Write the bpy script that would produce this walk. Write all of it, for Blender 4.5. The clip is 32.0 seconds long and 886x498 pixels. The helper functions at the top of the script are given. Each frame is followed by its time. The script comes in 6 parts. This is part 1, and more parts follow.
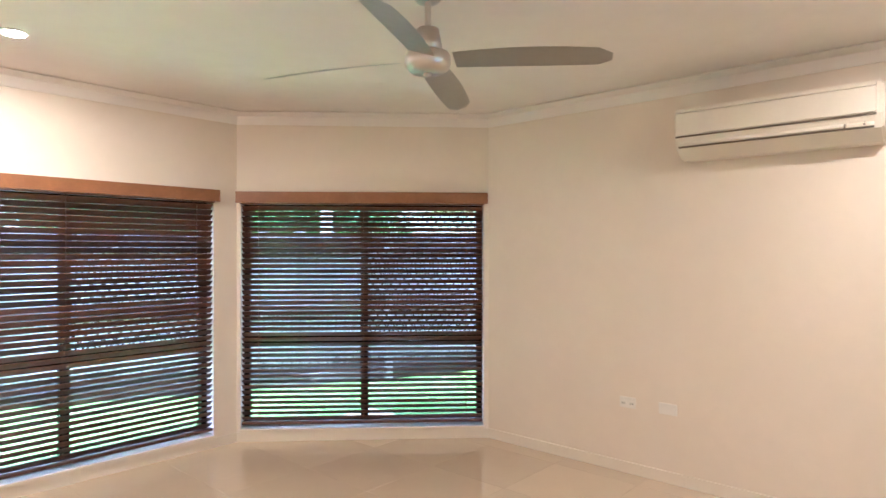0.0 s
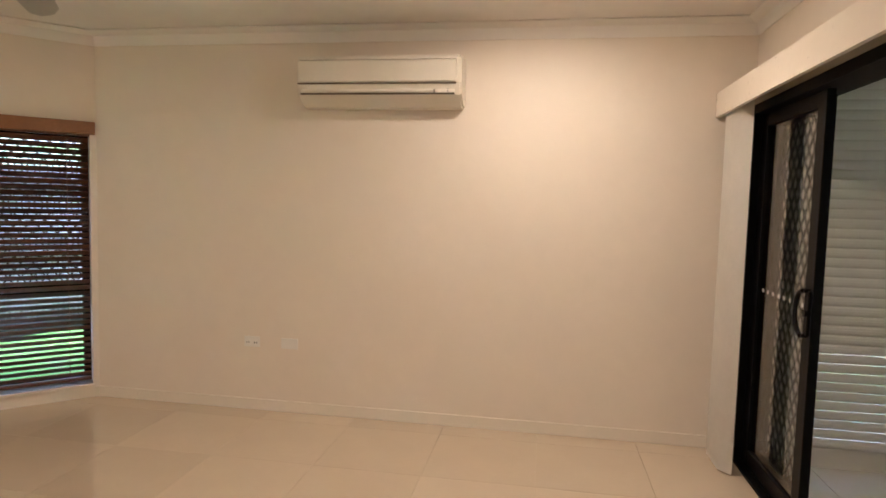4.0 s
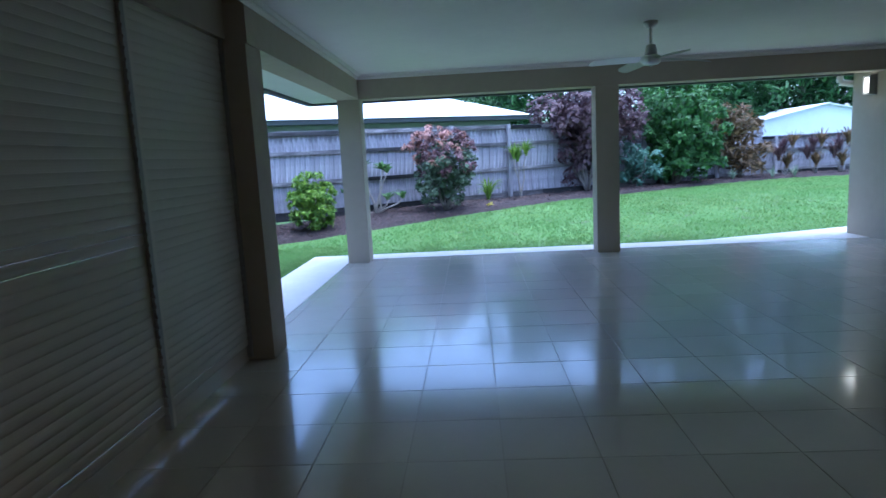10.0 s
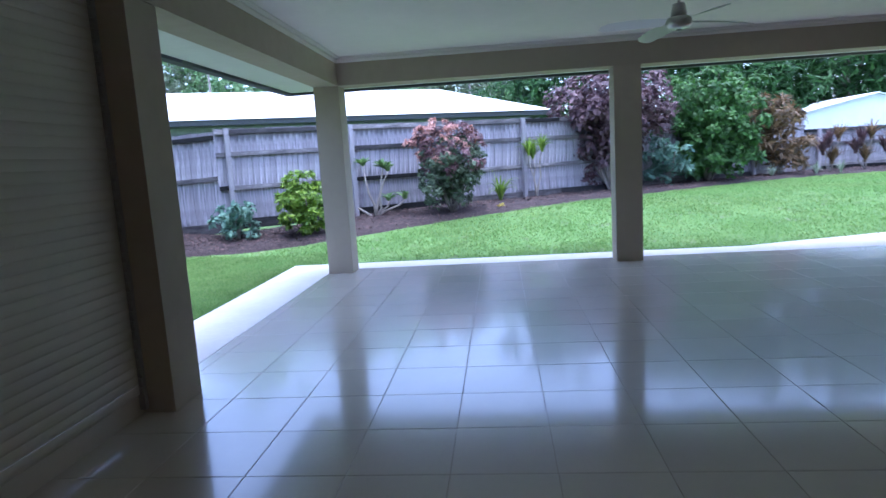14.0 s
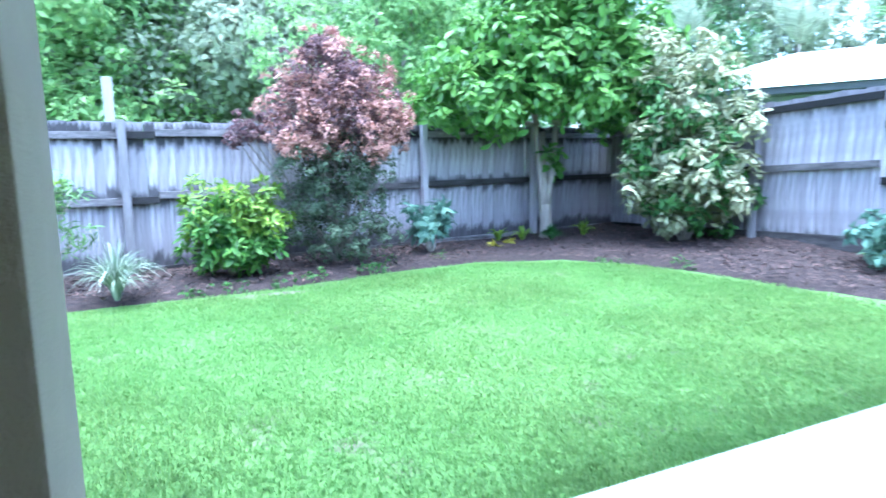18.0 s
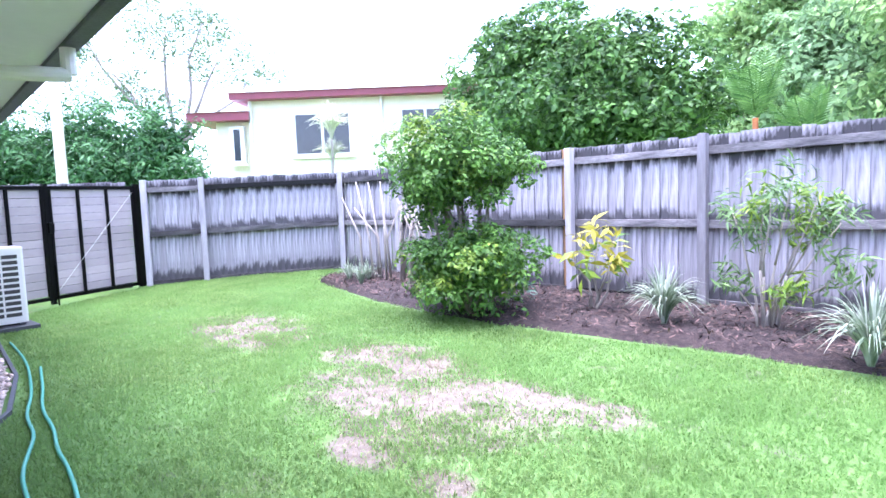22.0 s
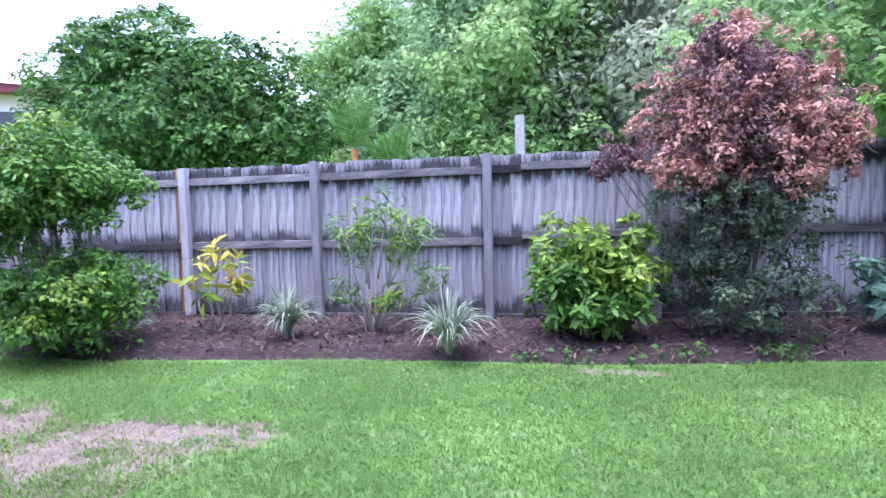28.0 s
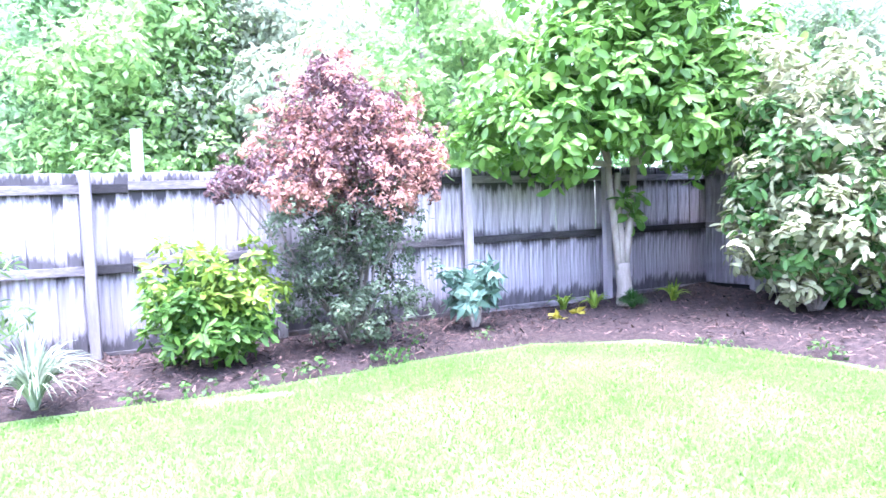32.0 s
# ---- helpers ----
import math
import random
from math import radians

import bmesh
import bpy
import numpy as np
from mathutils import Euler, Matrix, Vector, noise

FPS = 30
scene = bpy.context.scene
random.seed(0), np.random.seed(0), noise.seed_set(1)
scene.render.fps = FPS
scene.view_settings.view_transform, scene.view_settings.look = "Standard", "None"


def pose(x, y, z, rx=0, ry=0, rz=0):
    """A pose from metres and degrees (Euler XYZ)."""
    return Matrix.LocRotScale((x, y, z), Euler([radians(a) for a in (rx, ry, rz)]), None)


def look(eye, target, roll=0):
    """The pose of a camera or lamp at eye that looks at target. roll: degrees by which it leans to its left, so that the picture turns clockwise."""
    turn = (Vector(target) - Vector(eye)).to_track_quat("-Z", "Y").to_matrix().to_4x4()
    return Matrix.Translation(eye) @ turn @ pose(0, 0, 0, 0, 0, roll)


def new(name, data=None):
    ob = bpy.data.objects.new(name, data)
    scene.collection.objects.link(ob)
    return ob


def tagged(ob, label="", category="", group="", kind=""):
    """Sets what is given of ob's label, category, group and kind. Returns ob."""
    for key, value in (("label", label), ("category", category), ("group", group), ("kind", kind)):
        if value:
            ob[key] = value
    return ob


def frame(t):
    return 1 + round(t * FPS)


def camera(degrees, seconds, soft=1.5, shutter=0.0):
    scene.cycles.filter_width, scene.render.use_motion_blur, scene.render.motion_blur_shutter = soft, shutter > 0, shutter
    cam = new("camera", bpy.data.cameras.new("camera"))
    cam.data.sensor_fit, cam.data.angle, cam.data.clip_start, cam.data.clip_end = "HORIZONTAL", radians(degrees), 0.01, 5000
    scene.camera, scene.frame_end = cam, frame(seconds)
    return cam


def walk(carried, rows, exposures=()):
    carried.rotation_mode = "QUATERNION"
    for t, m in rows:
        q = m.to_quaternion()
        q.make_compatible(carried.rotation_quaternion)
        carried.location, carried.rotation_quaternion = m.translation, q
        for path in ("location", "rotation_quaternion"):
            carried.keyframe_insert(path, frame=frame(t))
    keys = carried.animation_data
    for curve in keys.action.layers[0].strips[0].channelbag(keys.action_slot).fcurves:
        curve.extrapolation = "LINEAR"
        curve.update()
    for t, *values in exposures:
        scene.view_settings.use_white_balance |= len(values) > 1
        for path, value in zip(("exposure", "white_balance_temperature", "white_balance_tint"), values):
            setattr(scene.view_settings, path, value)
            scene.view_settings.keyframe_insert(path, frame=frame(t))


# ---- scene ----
cam = camera(71.6, 32.0, shutter=0.3)
PATH = [
    (0, (0.317, 0.737, 1.482), (-1.014, 2.23, 1.487), 0.0),
    (0.5, (0.338, 0.748, 1.485), (-0.88, 2.335, 1.488), 0.3),
    (1, (0.353, 0.757, 1.484), (-0.758, 2.42, 1.492), 0.4),
    (1.5, (0.371, 0.761, 1.486), (-0.627, 2.495, 1.49), 0.5),
    (2, (0.406, 0.76, 1.471), (-0.443, 2.571, 1.47), 0.7),
    (2.5, (0.431, 0.773, 1.472), (-0.28, 2.642, 1.455), 0.8),
    (3, (0.452, 0.766, 1.465), (-0.118, 2.683, 1.425), 1.1),
    (3.5, (0.449, 0.755, 1.462), (0.017, 2.706, 1.375), 1.1),
    (5.5, (0.432, 0.739, 1.34), (0.619, 2.708, 1.045), 0.7),
    (6, (0.413, 0.973, 1.32), (0.931, 2.875, 0.987), -1.3),
    (6.5, (0.414, 1.256, 1.31), (1.263, 3.031, 0.949), -2.1),
    (7, (0.422, 1.621, 1.31), (1.669, 3.133, 0.914), -5.2),
    (7.5, (0.523, 1.953, 1.341), (1.988, 3.253, 0.936), -4.0),
    (8, (0.608, 2.251, 1.348), (2.246, 3.331, 0.959), -4.1),
    (8.5, (0.746, 2.489, 1.37), (2.543, 3.279, 0.99), -3.8),
    (9, (0.882, 2.64, 1.37), (2.757, 3.244, 1.025), -3.4),
    (9.5, (0.99, 2.714, 1.38), (2.929, 3.08, 1.056), -3.1),
    (10, (1.098, 2.755, 1.391), (3.074, 2.861, 1.1), -3.0),
    (10.5, (1.137, 2.714, 1.385), (3.118, 2.734, 1.109), -2.5),
    (11, (1.16, 2.677, 1.383), (3.139, 2.593, 1.101), -2.8),
    (11.5, (1.167, 2.663, 1.388), (3.139, 2.482, 1.107), -2.9),
    (12, (1.171, 2.634, 1.391), (3.142, 2.439, 1.113), -3.2),
    (12.5, (1.24, 2.569, 1.374), (3.214, 2.46, 1.072), -3.6),
    (13, (1.514, 2.501, 1.35), (3.488, 2.48, 1.029), -2.7),
    (13.5, (1.84, 2.448, 1.318), (3.815, 2.51, 1.008), -3.2),
    (15.5, (3.834, 2.343, 1.284), (5.667, 3.104, 1.032), -1.9),
    (16, (4.296, 2.431, 1.27), (6.039, 3.376, 1.003), -1.7),
    (16.5, (4.798, 2.677, 1.273), (6.418, 3.821, 1.016), -1.2),
    (17, (5.209, 2.834, 1.302), (6.652, 4.218, 1.053), -1.3),
    (17.5, (5.546, 3.072, 1.297), (6.699, 4.715, 1.018), -0.5),
    (18, (5.830, 3.411, 1.302), (6.686, 5.230, 1.018), -0.9),
    (18.5, (6.200, 3.764, 1.306), (6.540, 5.717, 1.012), 0.1),
    (19, (6.426, 4.253, 1.308), (6.307, 6.228, 1.018), -1.6),
    (19.2, (6.461, 4.383, 1.309), (6.153, 6.337, 1.012), -1.2),
    (19.5, (6.506, 4.474, 1.31), (5.801, 6.318, 0.991), -1.2),
    (20, (6.481, 4.654, 1.311), (5.176, 6.133, 0.982), -1.0),
    (20.6, (6.529, 4.874, 1.31), (5.032, 6.185, 1.104), -1.7),
    (21, (6.567, 4.981, 1.298), (5.027, 6.243, 1.115), -1.7),
    (21.5, (6.593, 5.03, 1.291), (5.058, 6.299, 1.113), -1.8),
    (22.5, (6.571, 4.988, 1.289), (5.126, 6.36, 1.116), -2.1),
    (23, (6.551, 4.908, 1.285), (5.17, 6.344, 1.115), -1.8),
    (24.5, (6.525, 4.802, 1.301), (5.397, 6.445, 1.129), -1.6),
    (25, (6.518, 4.797, 1.296), (5.478, 6.497, 1.129), -1.1),
    (25.5, (6.545, 4.81, 1.296), (5.59, 6.561, 1.142), -1.5),
    (27.5, (6.623, 4.838, 1.306), (6.012, 6.737, 1.173), -1.3),
    (28, (6.613, 4.852, 1.303), (6.135, 6.788, 1.161), -1.5),
    (28.5, (6.661, 4.83, 1.305), (6.301, 6.791, 1.158), -1.3),
    (29.5, (6.729, 4.827, 1.32), (6.626, 6.82, 1.184), -1.3),
    (30.5, (6.664, 4.891, 1.332), (6.927, 6.869, 1.191), -1.6),
    (31, (6.691, 4.899, 1.333), (7.135, 6.844, 1.193), -1.7),
    (32, (6.805, 4.861, 1.322), (7.441, 6.753, 1.206), -2.1),
]
EXPOSURES = [
    (0, 5.05, 4800, 15), (2, 4.8, 4950, 14), (3, 4.5, 5200, 15), (3.5, 4.45, 5250, 15), (5.5, 4.5, 5250, 15), (6, 4.8, 5150, 17), (6.5, 5.35, 5050, 15), (7, 5.85, 5000, 13), (7.5, 5.6, 5050, 10), (8, 5.0, 5000, 6), (8.5, 3.75, 4850, 7), (9, 2.6, 4600, 8),
    (9.6, 2.2, 4550, 11), (10.2, 2.05, 4500, 13), (11, 2.2, 4600, 15), (12, 2.57, 4930, 20), (13.5, 2.35, 4900, 21), (15.5, 2.4, 5100, 20), (16.5, 2.65, 5000, 14), (17, 2.85, 5000, 10), (18, 3.32, 4650, 5), (19, 3.33, 4800, 13), (19.4, 2.9, 5100, 12), (20, 2.92, 5100, 12),
    (21, 3.13, 5350, 24), (23, 3.12, 5500, 27), (25, 2.78, 5600, 29), (27.5, 2.37, 5500, 27), (29.6, 2.7, 5300, 30), (30.5, 3.47, 5420, 29), (32, 4.3, 5420, 29),
]
walk(cam, [(t, look(eye, target, roll)) for t, eye, target, roll in PATH], EXPOSURES)

# ---- world and sun: an overcast evening ----
world = bpy.data.worlds.new("sky")
scene.world = world
world.use_nodes = True
wn = world.node_tree
wn.nodes.clear()
sky = wn.nodes.new("ShaderNodeTexSky")
sky.sky_type, sky.sun_disc = "NISHITA", False
sky.sun_elevation, sky.sun_rotation = radians(84), radians(203)
sky.air_density, sky.dust_density, sky.ozone_density = 1.0, 3.0, 1.0
hsv = wn.nodes.new("ShaderNodeHueSaturation")
hsv.inputs["Saturation"].default_value = 0.75
bg = wn.nodes.new("ShaderNodeBackground")
bg.inputs["Strength"].default_value = 0.15
wo = wn.nodes.new("ShaderNodeOutputWorld")
wn.links.new(sky.outputs[0], hsv.inputs["Color"])
wn.links.new(hsv.outputs[0], bg.inputs["Color"])
wn.links.new(bg.outputs[0], wo.inputs["Surface"])
sun = new("sun", bpy.data.lights.new("sun", "SUN"))
sun.data.energy, sun.data.angle, sun.data.color = 0.7, radians(50), (1.0, 0.98, 0.95)
sun.matrix_world = look((0, 0, 30), (1.3, 3.0, 0))


# ---- materials ----
def base_mat(name):
    m = bpy.data.materials.new(name)
    m.use_nodes = True
    nt = m.node_tree
    return m, nt, nt.nodes["Principled BSDF"]


def noise_node(nt, scale, detail=4.0, rough=0.55, stretch=None):
    tc = nt.nodes.new("ShaderNodeTexCoord")
    n = nt.nodes.new("ShaderNodeTexNoise")
    n.inputs["Scale"].default_value, n.inputs["Detail"].default_value, n.inputs["Roughness"].default_value = scale, detail, rough
    if stretch:
        mp = nt.nodes.new("ShaderNodeMapping")
        mp.inputs["Scale"].default_value = stretch
        nt.links.new(tc.outputs["Object"], mp.inputs["Vector"])
        nt.links.new(mp.outputs[0], n.inputs["Vector"])
    else:
        nt.links.new(tc.outputs["Object"], n.inputs["Vector"])
    return n


def mixc(nt, fac, a, b, mode="MIX"):
    x = nt.nodes.new("ShaderNodeMix")
    x.data_type, x.blend_type = "RGBA", mode
    for sock, v in ((x.inputs[0], fac), (x.inputs[6], a), (x.inputs[7], b)):
        if hasattr(v, "is_output"):
            nt.links.new(v, sock)
        elif isinstance(v, tuple):
            sock.default_value = (*v, 1.0)
        else:
            sock.default_value = v
    return x.outputs[2]


def ramp(nt, src, lo, hi, a=0.0, b=1.0):
    r = nt.nodes.new("ShaderNodeMapRange")
    r.inputs["From Min"].default_value, r.inputs["From Max"].default_value = lo, hi
    r.inputs["To Min"].default_value, r.inputs["To Max"].default_value = a, b
    nt.links.new(src, r.inputs["Value"])
    return r.outputs[0]


def shade(c, k):
    return tuple(min(1.0, v * k) for v in c)


def plain(name, col, rough=0.6, var=0.1, scale=6.0, bump=0.05, bscale=60.0, metal=0.0, random_by="", stretch=None, col2=None, coat=0.0):
    """Two scales of colour variation, fine relief, and optional variation piece by piece."""
    m, nt, p = base_mat(name)
    n1, n2 = noise_node(nt, scale, stretch=stretch), noise_node(nt, scale * 7.3, 6.0, stretch=stretch)
    c = mixc(nt, ramp(nt, n1.outputs[0], 0.3, 0.7), shade(col, 1 - var), col2 or shade(col, 1 + var))
    c = mixc(nt, ramp(nt, n2.outputs[0], 0.35, 0.7, 0.0, 0.5), c, shade(col, 1 - 1.3 * var))
    if random_by:
        node = nt.nodes.new("ShaderNodeObjectInfo" if random_by == "object" else "ShaderNodeNewGeometry")
        rnd = node.outputs["Random" if random_by == "object" else "Random Per Island"]
        v = ramp(nt, rnd, 0, 1, 1 - 2.2 * var, 1 + 1.4 * var)
        g = nt.nodes.new("ShaderNodeCombineColor")
        for k in range(3):
            nt.links.new(v, g.inputs[k])
        c = mixc(nt, 1.0, c, g.outputs[0], "MULTIPLY")
    nt.links.new(c, p.inputs["Base Color"])
    nb = noise_node(nt, bscale, 5.0, stretch=stretch)
    nt.links.new(ramp(nt, n2.outputs[0], 0.2, 0.8, rough * 0.85, min(1, rough * 1.15)), p.inputs["Roughness"])
    p.inputs["Metallic"].default_value = metal
    p.inputs["Coat Weight"].default_value = coat
    if bump:
        b = nt.nodes.new("ShaderNodeBump")
        b.inputs["Strength"].default_value, b.inputs["Distance"].default_value = bump, 0.02
        nt.links.new(nb.outputs[0], b.inputs["Height"])
        nt.links.new(b.outputs[0], p.inputs["Normal"])
    return m


def leaf_mat(name, col, tip=None, var=0.35, rough=0.45, through_light=0.3, patch=None):
    """Leaves: colour leaf by leaf, a share of light let through."""
    m, nt, p = base_mat(name)
    geo = nt.nodes.new("ShaderNodeNewGeometry")
    rnd = geo.outputs["Random Per Island"]
    c = mixc(nt, rnd, shade(col, 1 - var), tip or shade(col, 1 + var))
    n = noise_node(nt, 3.0, 3.0)
    c = mixc(nt, ramp(nt, n.outputs[0], 0.35, 0.7, 0, 0.6), c, shade(col, 0.7))
    if patch:
        c = mixc(nt, ramp(nt, noise_node(nt, 0.55, 5.0, 0.6).outputs[0], 0.42, 0.62, 0, 0.75), c, patch)
    nt.links.new(c, p.inputs["Base Color"])
    p.inputs["Roughness"].default_value = rough
    p.inputs["Specular IOR Level"].default_value = 0.28
    tr = nt.nodes.new("ShaderNodeBsdfTranslucent")
    nt.links.new(c, tr.inputs["Color"])
    mx = nt.nodes.new("ShaderNodeMixShader")
    mx.inputs[0].default_value = through_light
    out = nt.nodes["Material Output"]
    nt.links.new(p.outputs[0], mx.inputs[1])
    nt.links.new(tr.outputs[0], mx.inputs[2])
    nt.links.new(mx.outputs[0], out.inputs["Surface"])
    return m


def glass_mat(name, tint=(0.9, 0.95, 0.95), rough=0.0, ior=1.05):
    m, nt, p = base_mat(name)
    p.inputs["Base Color"].default_value = (*tint, 1)
    p.inputs["Roughness"].default_value = rough
    p.inputs["Transmission Weight"].default_value = 1.0
    p.inputs["IOR"].default_value = ior
    return m


def glow_mat(name, col, strength):
    m, nt, p = base_mat(name)
    p.inputs["Emission Color"].default_value = (*col, 1)
    p.inputs["Emission Strength"].default_value = strength
    p.inputs["Base Color"].default_value = (*col, 1)
    return m


WALL = plain("cream_wall_paint", (0.74, 0.66, 0.55), 0.55, 0.03, 1.5, 0.08, 180)
CEIL = plain("ceiling_paint", (0.78, 0.74, 0.68), 0.8, 0.03, 1.2, 0.03, 120)
TRIM = plain("gloss_trim_paint", (0.74, 0.67, 0.56), 0.3, 0.03, 3, 0.02, 90)
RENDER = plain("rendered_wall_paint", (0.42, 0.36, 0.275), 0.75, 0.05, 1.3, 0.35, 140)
SOFFIT = plain("soffit_paint", (0.74, 0.74, 0.72), 0.6, 0.04, 2, 0.03, 60)
INTILE = plain("polished_floor_tile", (0.60, 0.50, 0.37), 0.10, 0.025, 3.2, 0.01, 30, random_by="object", coat=0.3)
GROUT = plain("tile_grout", (0.38, 0.33, 0.265), 0.9, 0.12, 12, 0.2, 90)
GROUTIN = plain("cream_tile_grout", (0.55, 0.46, 0.34), 0.8, 0.06, 12, 0.1, 90)
PATILE = plain("patio_tile", (0.53, 0.475, 0.39), 0.22, 0.03, 2.6, 0.04, 45, random_by="object", coat=0.75)
PATILE.node_tree.nodes["Principled BSDF"].inputs["Coat Roughness"].default_value = 0.09
SLABM = plain("slab_edge", (0.74, 0.68, 0.60), 0.5, 0.07, 2.5, 0.2, 80)
BLACK = plain("black_powder_coat", (0.003, 0.003, 0.003), 0.45, 0.2, 20, 0.02, 200)
BLACK.node_tree.nodes["Principled BSDF"].inputs["Specular IOR Level"].default_value = 0.12
RUBBER = plain("brush_seal", (0.02, 0.02, 0.02), 0.9, 0.2, 50, 0.2, 300)
WHITEP = plain("white_plastic", (0.75, 0.72, 0.66), 0.35, 0.03, 8, 0.0)
AIRCON = plain("air_conditioner_plastic", (0.70, 0.65, 0.55), 0.38, 0.03, 8, 0.0)
SOFTGAP = plain("shaded_seam", (0.15, 0.125, 0.09), 0.7, 0.05, 20, 0.0)
DARKGAP = plain("dark_slot", (0.05, 0.045, 0.04), 0.7, 0.1, 20, 0.0)
STEEL = plain("brushed_nickel", (0.58, 0.565, 0.54), 0.36, 0.015, 3, 0.0, 200, metal=1.0)
SHUT = plain("shutter_aluminium", (0.56, 0.51, 0.425), 0.4, 0.02, 4, 0.03, 100, random_by="object")
BLIND = plain("brown_timber_slat", (0.115, 0.045, 0.022), 0.4, 0.25, 14, 0.06, 60, random_by="object", stretch=(1, 1, 6))
VALANCE = plain("brown_timber_valance", (0.26, 0.115, 0.045), 0.35, 0.15, 8, 0.05, 60)
FABRIC = plain("cream_blind_fabric", (0.86, 0.82, 0.74), 0.8, 0.04, 5, 0.1, 200)
GLASS = glass_mat("window_glass")
SMOKE = glass_mat("tinted_door_glass", (0.80, 0.82, 0.80), 0.0, 1.45)
LAMP = glow_mat("lamp_glass", (1.0, 0.86, 0.66), 12.0)
WALLLAMP = glow_mat("wall_lamp_glass", (1.0, 0.86, 0.60), 0.9)


def fence_mat(name="weathered_fence_timber", mould=True):
    """Weathered grey hardwood: grain along the board, black mould, some warmer boards."""
    m, nt, p = base_mat(name)
    info = nt.nodes.new("ShaderNodeObjectInfo")
    g = noise_node(nt, 9.0, 7.0, 0.6, (3.0, 3.0, 0.22))
    w = noise_node(nt, 1.6, 5.0, 0.6)
    c = mixc(nt, ramp(nt, g.outputs[0], 0.32, 0.66), (0.13, 0.12, 0.125), (0.54, 0.505, 0.535))
    c = mixc(nt, ramp(nt, info.outputs["Random"], 0.45, 1.0, 0.0, 0.75), c, (0.25, 0.23, 0.24))
    c = mixc(nt, ramp(nt, w.outputs[0], 0.56 if mould else 0.40, 0.74, 0.0, 0.6 if mould else 0.8), c, (0.06, 0.055, 0.06) if mould else (0.13, 0.12, 0.14))
    # black mould hanging from the rails and rising from the foot, in ragged tongues
    tc = nt.nodes.new("ShaderNodeTexCoord")
    xyz = nt.nodes.new("ShaderNodeSeparateXYZ")
    nt.links.new(tc.outputs["Object"], xyz.inputs[0])
    rag = noise_node(nt, 11.0, 5.0, 0.65, (2.5, 2.5, 0.5))
    spot = nt.nodes.new("ShaderNodeMath")
    spot.operation = "MULTIPLY_ADD"
    nt.links.new(rag.outputs[0], spot.inputs[0])
    spot.inputs[1].default_value = 0.30
    nt.links.new(xyz.outputs[2], spot.inputs[2])
    rnd2 = nt.nodes.new("ShaderNodeMath")
    rnd2.operation = "MULTIPLY_ADD"
    nt.links.new(info.outputs["Random"], rnd2.inputs[0])
    rnd2.inputs[1].default_value = 0.10
    nt.links.new(spot.outputs[0], rnd2.inputs[2])
    for lo, mid, hi, k in ((1.65, 1.74, 1.96, 0.95), (0.99, 1.07, 1.24, 0.85), (0.08, 0.2, 0.50, 0.85)) if mould else ((1.72, 1.80, 2.1, 0.5), (0.02, 0.12, 0.34, 0.7)):
        up = ramp(nt, rnd2.outputs[0], lo, mid)
        dn = ramp(nt, rnd2.outputs[0], hi, hi - 0.09)
        mul = nt.nodes.new("ShaderNodeMath")
        mul.operation = "MULTIPLY"
        nt.links.new(up, mul.inputs[0])
        nt.links.new(dn, mul.inputs[1])
        c = mixc(nt, ramp(nt, mul.outputs[0], 0, 1, 0, k), c, (0.028, 0.026, 0.028))
    nt.links.new(c, p.inputs["Base Color"])
    p.inputs["Roughness"].default_value = 0.85
    b = nt.nodes.new("ShaderNodeBump")
    b.inputs["Strength"].default_value, b.inputs["Distance"].default_value = 0.5, 0.01
    nt.links.new(g.outputs[0], b.inputs["Height"])
    nt.links.new(b.outputs[0], p.inputs["Normal"])
    return m


FENCE = fence_mat()
FENCE2 = fence_mat("paler_weathered_fence_timber", False)
RAILM = plain("mouldy_rail_timber", (0.09, 0.08, 0.085), 0.9, 0.5, 5, 0.5, 40, random_by="object", col2=(0.25, 0.23, 0.225), stretch=(0.5, 0.5, 3))
POSTM = plain("grey_post_timber", (0.42, 0.39, 0.40), 0.9, 0.2, 5, 0.5, 40, random_by="object", stretch=(3, 3, 0.4))
NEWWOOD = plain("orange_new_paling", (0.42, 0.24, 0.11), 0.8, 0.2, 6, 0.3, 60, stretch=(3, 3, 0.3))


